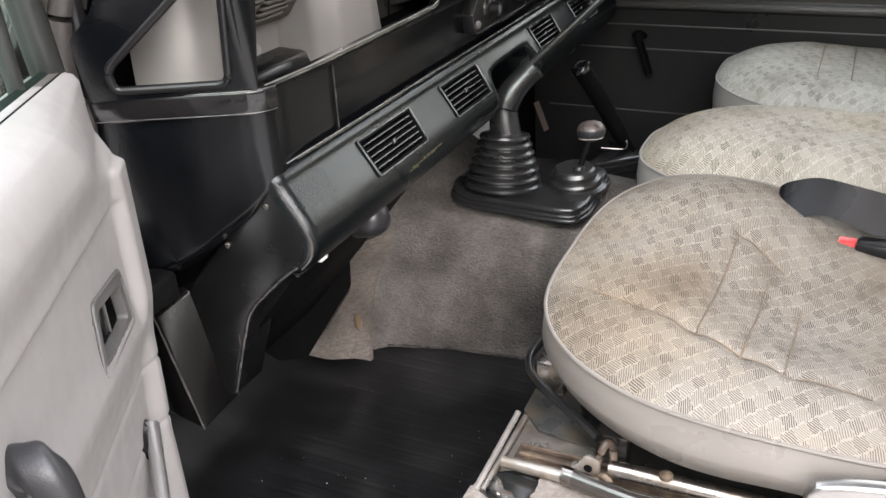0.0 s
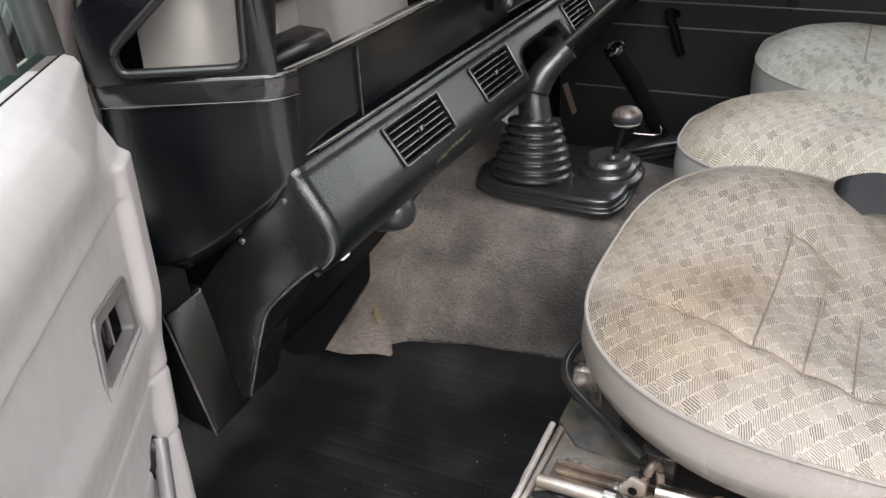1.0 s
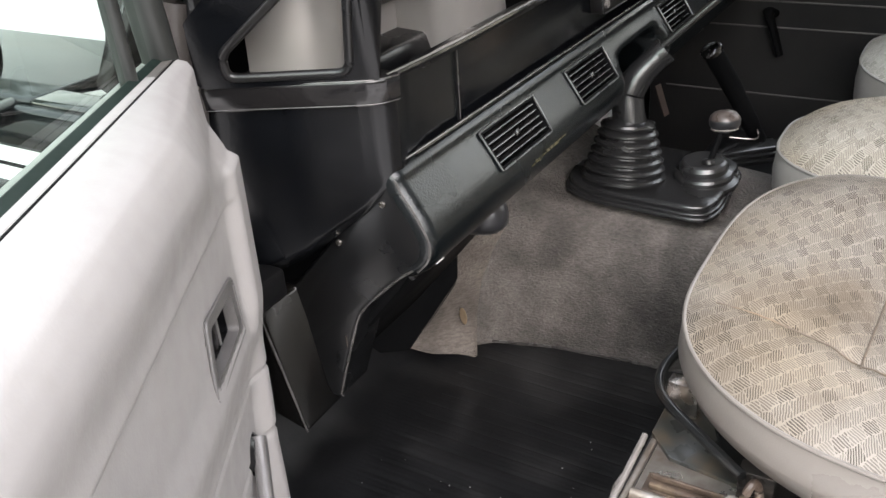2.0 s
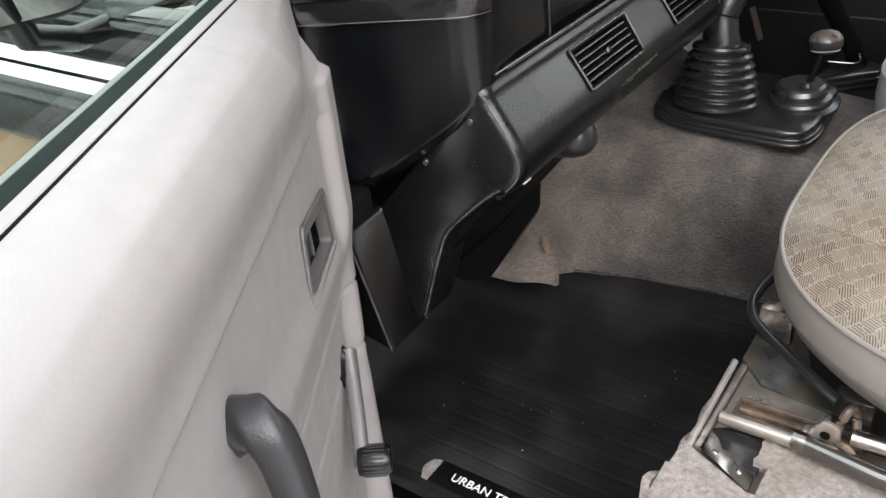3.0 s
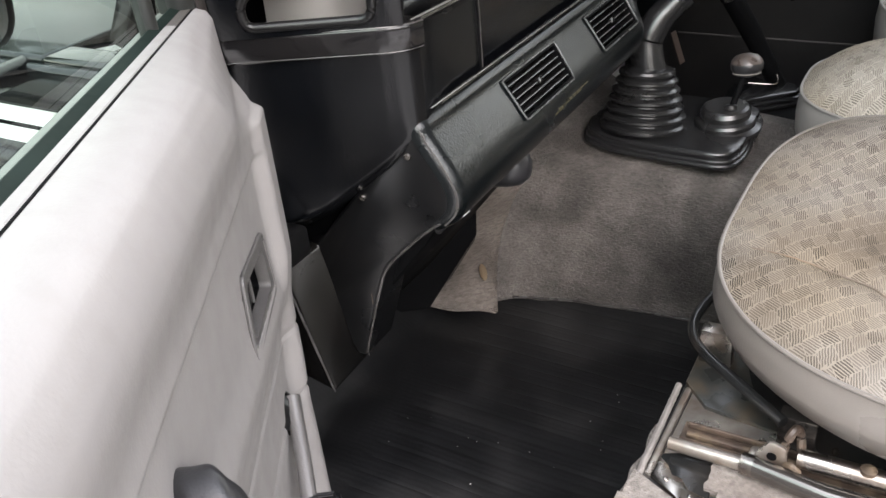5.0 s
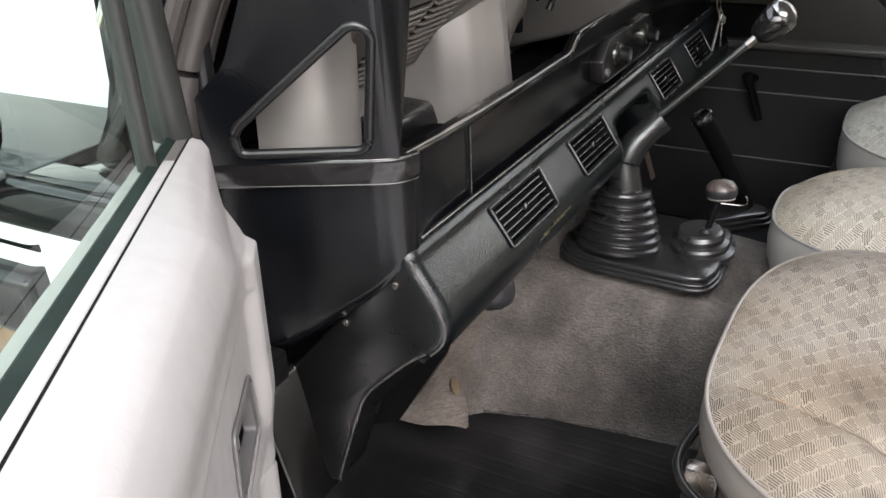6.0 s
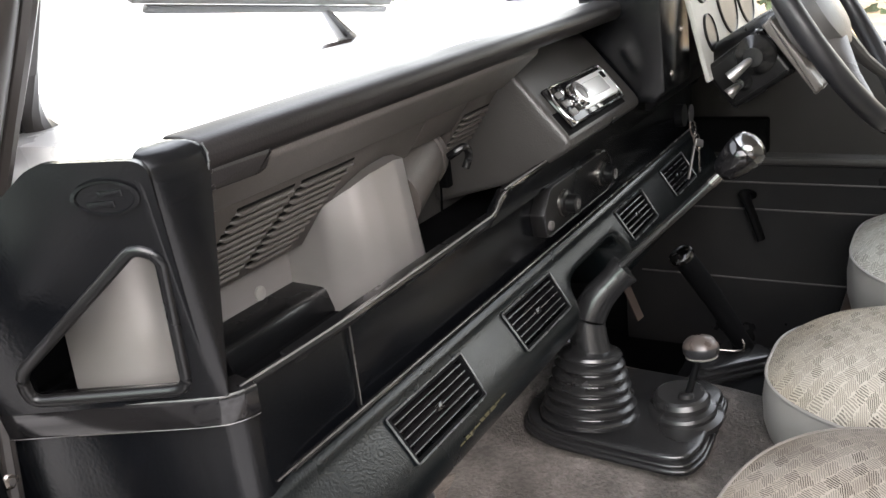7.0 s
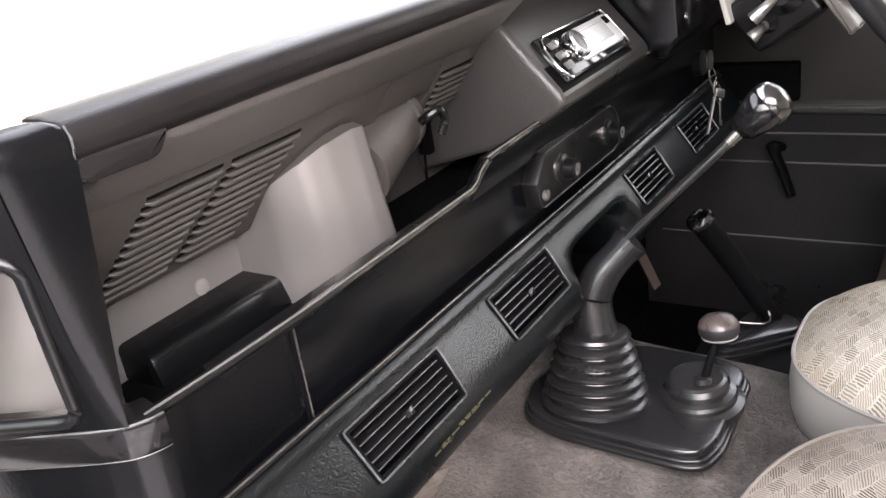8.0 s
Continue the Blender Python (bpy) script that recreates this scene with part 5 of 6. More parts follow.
part("knob", lathe([(0.009, -0.015), (0.018, -0.011), (0.0225, -0.004), (0.0232, 0.003), (0.0226, 0.0052), (0.018, 0.006)], 30, pose(-0.018, 0.405, 0.358, -6, 8, 0)), HANDLE, tl, "dark round knob", 60)
part("worn_cap", lathe([(0.0230, 0.0048), (0.0215, 0.0095), (0.0185, 0.0130), (0.016, 0.0153), (0.008, 0.0181), (0.0005, 0.0189)], 30, pose(-0.018, 0.405, 0.358, -6, 8, 0)), KNOB, tl, "worn brownish knob top", 60)
part("rim", lathe([(0.0185, -0.0115), (0.0205, -0.0098), (0.0195, -0.0085)], 30, pose(-0.018, 0.405, 0.358, -6, 8, 0)), WORN_EDGE, tl, "pale moulding line", 60)

hb = thing("handbrake", "black handbrake lever with a glossy button", "handbrake")
part("grip", tube(smooth_line([(0.285, 0.400, 0.195), (0.262, 0.425, 0.255), (0.235, 0.455, 0.325), (0.197, 0.486, 0.398)]), [0.017] * 8 + [0.0185] * 8 + [0.0195] * 8 + [0.019], 16, flat=0.85), DULL, hb)
part("button", lathe([(0.019, 0), (0.019, 0.006), (0.014, 0.010), (0.0005, 0.011)], 20, pose(0.196, 0.487, 0.399) @ Matrix.LocRotScale(None, Vector((-0.035, 0.026, 0.07)).to_track_quat("Z", "Y"), None)), DARK_CHROME, hb, "bright release button")
for k, z0 in ((1.0, 0.196), (0.90, 0.205), (0.78, 0.214)):
    outline = rounded_xy([(0.232 + (x - 0.232) * k, 0.412 + (y - 0.412) * k) for x, y in ((0.160, 0.455), (0.166, 0.480), (0.300, 0.452), (0.304, 0.386), (0.282, 0.358), (0.250, 0.356))], 0.016)
    part("gaiter_step", prism(outline, z0, z0 + 0.011, "z", 0.003), RUBBER, hb, "stepped rubber gaiter")
part("gaiter_base", prism([(0.16, 0.34), (0.33, 0.34), (0.33, 0.50), (0.16, 0.50)], 0.10, 0.197, "z", 0.004), DULL, hb)
part("hook", tube(smooth_line([(0.196, 0.445, 0.250), (0.206, 0.405, 0.248), (0.216, 0.400, 0.252), (0.222, 0.404, 0.260)], 5), 0.0016, 8), GUNMETAL, hb, "thin metal hook")
bm = sheet(lambda u, v: (0.252 + 0.030 * u + 0.034 * v, 0.600 - 0.010 * v, 0.308 - 0.070 * v - 0.004 * u), 4, 8, thick=(0, 0.002, 0))
tagged(obj("hanging_tag", bm, BROWN), "old brown tag hanging behind the gear lever", "tag")

# ---- driver's side ----
bin_ = thing("instrument_binnacle", "black instrument binnacle with a pale dial face and steel bracket", "instrument panel")
part("housing", prism([(0.50, 0.80), (0.515, 0.66), (0.56, 0.60), (0.66, 0.60), (0.66, 0.85), (0.52, 0.86)], 0.30, 0.70, "x", 0.006), PLASTIC, bin_)
part("side_plate", prism([(0.505, 0.87), (0.498, 0.655), (0.515, 0.64), (0.62, 0.64), (0.62, 0.87)], 0.165, 0.300, "x", 0.003), VINYL, bin_, "black side plate")
for z in (0.675, 0.73, 0.80):
    screw((0.20 + 0.06 * (z > 0.7), 0.4985 + 0.03 * (z - 0.63), z), pose(0, 0, 0, 90, 0, 0), bin_, 0.005)
face = part("dial_face", B((-0.225, -0.004, -0.10), (0.19, 0.004, 0.09), 0.002, m=pose(0.50, 0.490, 0.745, -14, 0, 0)), mat("pale_dial_plate", (0.45, 0.45, 0.42), 0.4), bin_, "pale instrument face")
for x, z, r in ((-0.165, 0.045, 0.034), (-0.165, -0.035, 0.030), (-0.03, 0.0, 0.055), (0.10, 0.0, 0.055)):
    d = part("dial", lathe([(r, 0), (r, 0.003), (r * 0.97, 0.004), (r * 0.94, 0.002), (0.0005, 0.002)], 32, pose(0.50, 0.490, 0.745, -14, 0, 0) @ pose(x, -0.004, z, 90, 0, 0)), PLASTIC, face)

col = thing("steering_column", "dark steering column shroud with switch stalks", "steering column")
part("shroud", tube([(0.36, 0.455, 0.645), (0.352, 0.38, 0.692), (0.347, 0.335, 0.721)], [0.052, 0.050, 0.044], 24), PLASTIC, col, "", 50)
part("switch_cowl", prism(rounded_xy([(0.399, 0.721), (0.349, 0.658), (0.434, 0.603), (0.478, 0.664)], 0.008), 0.291, 0.400, "x", 0.007, 3), PLASTIC, col, "dark switch cowl")
part("collar", prism(rounded_xy([(0.394, 0.725), (0.320, 0.626), (0.308, 0.636), (0.382, 0.735)], 0.003), 0.285, 0.410, "x", 0.004), SIDE, col, "pale grey column collar")
for y, z, r, ty, tz in ((0.402, 0.683, 0.023, 0.432, 0.656), (0.420, 0.645, 0.011, 0.434, 0.632)):
    st = part("stalk_boot", lathe([(r * 1.3, 0), (r * 1.2, 0.004), (r * 0.8, 0.010), (r * 0.6, 0.020), (0.0005, 0.021)], 24, pose(0.2915, y, z, 0, -90, 0)), RUBBER, col)
    part("stalk", tube(smooth_line([(0.278, y, z), (0.266, 0.5 * (y + ty), 0.5 * (z + tz)), (0.262, ty, tz)], 5), [0.0045 + 0.0005 * k for k in range(11)], 12), SATIN, st, "worn bright switch stalk")

sw = thing("steering_wheel", "black two-spoke steering wheel with a silver-grey hub", "steering wheel")
WM = Matrix.LocRotScale((0.340, 0.318, 0.738), Vector((0.0, -0.80, 0.52)).to_track_quat("Z", "X"), None)
R = 0.195
part("rim", tube([WM @ Vector((R * math.cos(a), R * math.sin(a), 0)) for a in [2 * math.pi * k / 64 for k in range(65)]], 0.0145, 14, caps=False), HANDLE, sw)
part("hub", lathe([(0.055, -0.05), (0.065, -0.02), (0.06, 0.005), (0.04, 0.015), (0.0005, 0.016)], 28, WM), BEZEL, sw, "silver-grey hub")
for a in (0, 140, 220):
    c, s_ = math.cos(radians(a)), math.sin(radians(a))
    part("spoke", tube([WM @ Vector((0.05 * c, 0.05 * s_, -0.01)), WM @ Vector((0.12 * c, 0.12 * s_, -0.008)), WM @ Vector((R * c, R * s_, 0))], [0.024, 0.016, 0.012], 12, flat=0.5), BEZEL, sw, "silver-grey spoke")

ks = thing("ignition_keys", "bunch of steel keys on rings in the ignition", "keys")
part("lock_barrel", lathe([(0.018, 0), (0.018, 0.012), (0.0005, 0.013)], 24, pose(0.335, 0.530, 0.585, 88, 0, 0)), DULL, ks)
for c, r in (((0.345, 0.508, 0.562), 0.014), ((0.349, 0.503, 0.540), 0.015)):
    part("ring", tube([Vector(c) + Vector((r * math.cos(a), 0.2 * r * math.sin(a), r * math.sin(a))) for a in [2 * math.pi * k / 24 for k in range(25)]], 0.0012, 6, caps=False), STEEL, ks)
part("key", tube([(0.330, 0.502, 0.538), (0.296, 0.503, 0.492)], 0.0022, 8, flat=0.4), SATIN, ks)
part("key_bow", B((-0.022, -0.0015, -0.006), (0.022, 0.0015, 0.006), 0.002, m=pose(0.352, 0.500, 0.537, 0, 18, 0)), SATIN, ks, "pale key tag")
part("key_head", lathe([(0.014, 0), (0.014, 0.002), (0.0005, 0.002)], 20, pose(0.320, 0.505, 0.592, 90, 0, 0)), HANDLE, ks)
part("key", B((0.352, 0.500, 0.487), (0.360, 0.502, 0.530), 0.0008), STEEL, ks)

# driver's door, shut
dd = thing("driver_door", "black driver door trim panel with moulded lines, shut", "car door")
bm = prism([(0.735, 0.62), (0.705, 0.615), (0.705, 0.43), (0.700, 0.424), (0.700, 0.410), (0.710, 0.404), (0.710, -0.07), (0.735, -0.07)], -0.55, 0.76, "y", 0.003)
part("panel", bm, DOOR_D, dd)
# lighter grey here paints in the window light on the door top
part("upper_panel_lit", B((0.700, -0.54, 0.432), (0.706, 0.70, 0.612), 0.002), TRIM_D, dd, "dark grey upper panel, lighter for the window's light on it")
part("armrest_band", B((0.696, -0.5, 0.408), (0.706, 0.70, 0.423), 0.004), TRIM_D, dd, "grey ridge")
for z in (0.368, 0.312):
    part("moulded_line", B((0.7075, -0.55, z - 0.0015), (0.713, 0.72, z + 0.0015), 0.0005), BEZEL, dd)
part("map_pocket", B((0.68, 0.455, 0.435), (0.707, 0.64, 0.503), 0.004), DULL, dd)
part("winder", tube(smooth_line([(0.70, 0.49, 0.345), (0.675, 0.495, 0.35), (0.67, 0.475, 0.30), (0.668, 0.462, 0.262)]), [0.014] * 8 + [0.012] * 8 + [0.011] * 9, 10, flat=0.7), DULL, dd, "black winder handle")
part("moulded_line", B((0.7075, -0.55, 0.158), (0.713, 0.72, 0.161), 0.0005), BEZEL, dd)
part("window_sill", B((0.690, -0.55, 0.612), (0.745, 0.70, 0.640), 0.006), PLASTIC, dd)
part("window_frame", tube([(0.735, 0.70, 0.63), (0.735, 0.56, 1.26), (0.735, -0.5, 1.28), (0.735, -0.55, 0.63)], 0.02, 8), DULL, dd)
g = part("window_glass", sheet(lambda u, v: (0.735, -0.54 + 1.24 * u, 0.63 + 0.64 * v), 1, 1), GLASS, dd, "clear side window")
g.visible_shadow = False

# ---- front frame: windscreen, posts, seal ----
struct("scuttle", prism([(0.6025, 0.762), (0.6025, 0.7830), (0.656, 0.7820), (0.865, 0.778), (0.865, 0.72)], -0.660, 0.72, "x", 0.002), BODY, "white painted top of the bulkhead under the windscreen")
for x0, x1 in ((-0.47, -0.17), (0.17, 0.47)):
    tagged(obj("demister_slot", B((x0, 0.718, 0.7775), (x1, 0.722, 0.7802), 0.0005), DULL), "narrow dark demister slot in the scuttle", "vent", "demister slots")
    tagged(obj("demister_slot", B((x0 + 0.05, 0.730, 0.7773), (x1 - 0.03, 0.733, 0.7800), 0.0005), DULL), "narrow dark demister slot in the scuttle", "vent", "demister slots")
ws = thing("windscreen", "flat windscreen in a black rubber seal with rounded corners", "windscreen", kind="structure")
wm = Matrix.LocRotScale((0, 0.80, 0.785), Euler((radians(24), 0, 0)), None)
wo = [(-0.74, -0.03), (0.74, -0.03), (0.70, 0.54), (-0.70, 0.54)]
wi = [(-0.622, -0.012), (0.622, -0.012), (0.602, 0.49), (-0.602, 0.49)]
bm = holed(rounded(wo, 0.05, 6), rounded(wi, 0.07, 8), -0.022, 0.022)
bmesh.ops.transform(bm, matrix=wm, verts=bm.verts)
part("frame", bm, BODY_D, ws, "black windscreen frame")
rp = [wm @ Vector((u, -0.022, w)) for u, w in rounded(wi, 0.07, 8)]
part("seal", tube(rp + rp[:1], 0.012, 10, caps=False), SEAL, ws, "dark rubber seal")
bm = sheet(lambda u, v: wm @ Vector((-0.68 + 1.36 * u, 0, 0.5 * v)), 1, 1)
gl = part("pane", bm, GLASS, ws)
gl.visible_shadow = False


def wiper(x, m):
    w = thing("windscreen_wiper", "black wiper arm and blade outside the windscreen", "wiper", m, "wipers")
    slope_ = pose(0, 0, 0, 0, 7.0, 0)
    part("arm", tube([(0.04, 0.010, -0.035), (0.0, 0, 0.0), (-0.03, -0.002, 0.020), (-0.075, -0.004, 0.052)], [0.020, 0.018, 0.014, 0.007], 8, flat=0.6), PLASTIC, w)
    part("blade", B((-0.385, -0.006, 0.046), (0.075, 0.004, 0.062), 0.002, m=slope_), LOUVRE, w, "pale worn blade")
    part("rubber", B((-0.37, -0.010, 0.038), (0.06, -0.004, 0.046), 0.001, m=slope_), RUBBER, w)
    return w


w0 = wiper(0, wm @ pose(-0.09, 0.035, -0.02))
copy_thing(w0, wm @ pose(0.45, 0.035, -0.02))

# left front post with its door seal
post = thing("door_post", "dark door post with folded rubber seal and bare screws", "door post", kind="structure")
part("lower_post", prism([(-0.790, 0.735), (-0.742, 0.735), (-0.735, 0.80), (-0.790, 0.84)], 0.0, 0.60, "z", 0.006), BODY_D, post)
part("upper_post", tube([(-0.748, 0.80, 0.60), (-0.740, 0.775, 0.72), (-0.722, 0.71, 0.86), (-0.705, 0.50, 1.28)], 0.032, 12, flat=0.9), BODY_D, post)
sealline = smooth_line([(-0.685, 0.47, 1.26), (-0.696, 0.56, 1.05), (-0.706, 0.63, 0.90), (-0.717, 0.684, 0.795), (-0.732, 0.722, 0.71), (-0.741, 0.734, 0.66), (-0.747, 0.737, 0.60), (-0.757, 0.737, 0.52), (-0.762, 0.738, 0.47), (-0.775, 0.744, 0.43)])
part("door_seal", tube(sealline, 0.017, 12), SEAL, post, "folded dark rubber door seal")
part("seal_lip", tube([p + Vector((0.022, -0.004, 0)) for p in sealline], 0.008, 10), SEAL, post)
part("seal_lip", tube([p + Vector((-0.023, 0.002, 0)) for p in sealline], 0.009, 10), SEAL, post)
part("grab_cover", B((-0.735, 0.705, 0.655), (-0.722, 0.735, 0.72), 0.006), PLASTIC, post)
for z in (0.60, 0.545, 0.455):
    screw((-0.735, 0.728, z), pose(0, 0, 0, 90, 0, 0), post, 0.007)
part("bracket", B((-0.785, 0.70, 0.352), (-0.685, 0.74, 0.388), 0.006), PLASTIC, post, "black check-strap bracket")
part("lower_bracket", B((-0.80, 0.70, 0.30), (-0.745, 0.735, 0.345), 0.006), HANDLE, post)
part("post_inner", B((-0.765, 0.742, 0.54), (-0.685, 0.752, 0.80), 0.003), DULL, post)
hg = smooth_line([(-0.790, 0.715, 0.295), (-0.768, 0.710, 0.308), (-0.750, 0.707, 0.328), (-0.740, 0.709, 0.350)])
part("check_strap", tube(hg, 0.010, 12, flat=0.6), STEEL, post, "bright curved check strap")
part("side_wall", B((-0.765, 0.72, 0.0), (-0.742, 1.0, 0.57), 0.004), DULL, post)

rpost = thing("door_post", "dark door post on the driver side", "door post", kind="structure")
part("side_wall", B((0.742, 0.70, -0.05), (0.80, 1.0, 0.66), 0.004), DULL, rpost)
part("upper_post", tube([(0.765, 0.79, 0.62), (0.752, 0.765, 0.72), (0.735, 0.70, 0.86), (0.715, 0.50, 1.28)], 0.03, 10), BODY_D, rpost)

# ---- passenger door, swung open ----
DOOR = pose(-0.80, 0.625, 0, 0, 0, -144.1)
door = thing("passenger_door", "open passenger door with pale grey moulded trim and tinted window", "car door", DOOR)


def sill_z(s):
    """Height of the window sill along the door."""
    return 0.651 + 0.078 * max(-0.08, s)


def door_pt(u, v):
    z = 0.03 + 0.622 * v
    s0 = interp(z, [(0.0, 0.04), (0.30, 0.034), (0.37, 0.018), (0.48, 0.008), (0.55, 0.006), (0.57, 0.006), (0.585, 0.004), (0.60, -0.010), (0.62, -0.022), (0.64, -0.034), (0.652, -0.042)])
    s = s0 + (0.83 - s0) * (u ** 1.25)
    z = 0.03 + (sill_z(s) - 0.03) * v
    zr = z - 0.078 * s * ease(z, 0.50, 0.60)
    n = 0.003 + interp(zr, [(0.0, 0.002), (0.57, 0.0030), (0.585, 0.0034), (0.596, 0.0034), (0.606, 0.0024), (0.616, 0.0002), (0.626, -0.0032), (0.636, -0.0085), (0.643, -0.0160), (0.648, -0.0260), (0.651, -0.0400)])
    groove, ridge = 0.547 + 0.113 * s, 0.421 + 0.205 * s
    k = ease(s, s0 + 0.028, s0 + 0.050)
    n -= 0.007 * k * (1 - ease(z, groove + 0.012, groove + 0.056))
    n -= 0.0040 * k * (1 - ease(z, groove - 0.002, groove + 0.002)) * ease(z, ridge - 0.006, ridge + 0.034)
    fall = interp(ridge - z, [(0.0, 0.0), (0.010, 0.0015), (0.022, 0.0050), (0.040, 0.0095), (0.075, 0.0130), (0.40, 0.022)])
    n -= fall * ease(s, s0 + 0.006, s0 + 0.040) + 0.007 * (1 - k) * ease(ridge - z, -0.03, 0.03)
    for line in (0.370 + 0.19 * s, 0.305 + 0.21 * s):
        n -= 0.0020 * math.exp(-((z - line) / 0.0026) ** 2)
    # flat facet at the hinge end
    crease = interp(z, [(0.585, 0.115), (0.60, 0.125), (0.67, 0.172)])
    edge = interp(z, [(0.575, -0.001), (0.585, -0.0045), (0.60, -0.017), (0.61, -0.0195), (0.62, -0.0215), (0.64, -0.025), (0.648, -0.032)])
    n -= max(0.0, n - edge) * min(1.0, max(0.0, (crease - s) / (crease - s0))) * ease(z, 0.574, 0.582)
    # recess of the release handle
    if 0.089 < s < 0.190 and 0.456 + 0.18 * (s - 0.09) < z < 0.499 + 0.19 * (s - 0.09):
        n -= 0.050
    n += 0.0005 * noise.noise((s * 22, z * 22, 0))
    return (s, n, z)


def along_sill(prof, s0, s1, steps=24):
    """A bar of profile (n, height above the sill) that follows the sill."""
    bm = bmesh.new()
    rows = [[bm.verts.new((s, n, sill_z(s) + h)) for n, h in prof] for s in [s0 + (s1 - s0) * i / steps for i in range(steps + 1)]]
    k = len(prof)
    for r0, r1 in zip(rows, rows[1:]):
        for j in range(k):
            bm.faces.new((r0[j], r1[j], r1[(j + 1) % k], r0[(j + 1) % k]))
    bm.faces.new(rows[0])
    bm.faces.new(rows[-1][::-1])
    return bm


part("trim_panel", sheet(door_pt, 150, 280, thick=(0, -0.03, 0)), GREY, door, "pale grey moulded trim panel", 50)
part("outer_skin", B((-0.03, -0.075, 0.0), (0.85, -0.042, 0.56), 0.01), BODY_D, door)
bz = holed(rounded([(0.074, 0.447), (0.204, 0.470), (0.190, 0.529), (0.086, 0.506)], 0.008), rounded([(0.091, 0.460), (0.189, 0.478), (0.179, 0.517), (0.098, 0.497)], 0.007), -0.013, -0.0035)
rb = part("release_bezel", bz, BEZEL, door, "mid-grey handle bezel")
ring = [(u, -0.0035, w) for u, w in rounded([(0.074, 0.447), (0.204, 0.470), (0.190, 0.529), (0.086, 0.506)], 0.008)]
part("bezel_edge", tube(ring + ring[:1], 0.0014, 8, caps=False), BEZEL, rb)
part("recess_collar", holed(rounded([(0.080, 0.451), (0.198, 0.472), (0.187, 0.524), (0.090, 0.502)], 0.008), rounded([(0.091, 0.460), (0.189, 0.478), (0.179, 0.517), (0.098, 0.497)], 0.007), -0.050, -0.0125), DULL, rb, "dark recess walls")
part("release_recess", prism([(0.080, 0.450), (0.200, 0.470), (0.190, 0.526), (0.088, 0.504)], -0.056, -0.046, "y", 0.001), DULL, door, "dark recess")
part("release_lever", prism([(0.118, 0.462), (0.134, 0.465), (0.134, 0.508), (0.120, 0.505)], -0.044, -0.014, "y", 0.003), GLOSSB, rb, "black lever")
part("lever_edge", tube([(0.121, -0.0135, 0.466), (0.121, -0.0135, 0.503)], 0.0012, 6), BEZEL, rb, "bright lever edge")
# pull handle
def strap(pts, a, b, n=20, up=(0, 1, 0)):
    """A bar of rounded-square section along pts: a across, b along up; both may be lists."""
    bm2 = bmesh.new()
    rings = []
    for i, p in enumerate(pts):
        d = (pts[min(i + 1, len(pts) - 1)] - pts[max(i - 1, 0)]).normalized()
        q = d.cross(Vector(up)).normalized()
        w = q.cross(d)
        ring = []
        for j in range(n):
            c, t = math.cos(2 * math.pi * j / n), math.sin(2 * math.pi * j / n)
            c, t = math.copysign(abs(c) ** 0.6, c), math.copysign(abs(t) ** 0.6, t)
            ring.append(bm2.verts.new(p + a[i] * c * q + b[i] * t * w))
        rings.append(ring)
    for r0, r1 in zip(rings, rings[1:]):
        for j in range(n):
            bm2.faces.new((r0[j], r0[(j + 1) % n], r1[(j + 1) % n], r1[j]))
    bm2.faces.new(rings[0][::-1])
    bm2.faces.new(rings[-1])
    return bm2


grip = smooth_line([(0.394, -0.014, 0.540), (0.400, 0.002, 0.551), (0.407, 0.013, 0.547), (0.410, 0.018, 0.524), (0.409, 0.019, 0.479), (0.406, 0.017, 0.424), (0.403, 0.008, 0.384), (0.398, -0.012, 0.366)], 7)
m_ = len(grip) - 1
part("pull_handle", strap(grip, [0.0105 + 0.003 * (1 - math.sin(math.pi * i / m_)) for i in range(m_ + 1)], [0.0095 + 0.004 * (1 - math.sin(math.pi * i / m_)) for i in range(m_ + 1)]), HANDLE, door, "dark grey grained pull handle", 60)
part("handle_cup", prism(rounded([(0.381, 0.359), (0.381, 0.536), (0.390, 0.554), (0.410, 0.554), (0.410, 0.359)], 0.010), -0.030, -0.0120, "y", 0.003), HANDLE, door)
# window winder
wd = part("winder_boss", lathe([(0.020, 0), (0.020, 0.012), (0.016, 0.016), (0.0005, 0.017)], 28, pose(0.086, -0.028, 0.325, -90, 0, 0)), PLASTIC, door)
arm = smooth_line([(0.078, -0.010, 0.336), (0.096, -0.008, 0.320), (0.128, -0.004, 0.298), (0.162, -0.001, 0.274)], 6)
part("winder_arm", strap(arm, [0.0105 - 0.0025 * i / (len(arm) - 1) for i in range(len(arm))], [0.0065] * len(arm)), BEZEL, wd, "grey winder arm", 60)
knob_at = pose(0.158, -0.004, 0.277, -90, 0, 0)
kn = part("winder_knob", lathe([(0.0125, 0), (0.0135, 0.004), (0.0135, 0.024), (0.011, 0.028), (0.0005, 0.029)], 24, knob_at), PLASTIC, wd, "ribbed black winder knob")
for k in range(22):
    a = 2 * math.pi * k / 22
    part("knob_rib", B((-0.0006, -0.0006, 0.005), (0.0006, 0.0006, 0.023), 0.0002, 1, m=knob_at @ pose(0.0135 * math.cos(a), 0.0135 * math.sin(a), 0)), HANDLE, kn, "", 0)
# window: sill seals, frame and tinted glass
part("sill_strip", along_sill([(-0.0398, -0.010), (-0.0398, 0.0006), (-0.0408, 0.0014), (-0.0475, 0.0020), (-0.0475, -0.012)], 0.030, 0.83), GREY, door, "pale worn sill strip", 20)
part("sill_line", along_sill([(-0.0388, -0.010), (-0.0388, 0.0006), (-0.0398, 0.0010), (-0.0398, -0.010)], -0.040, 0.83), DULL, door)
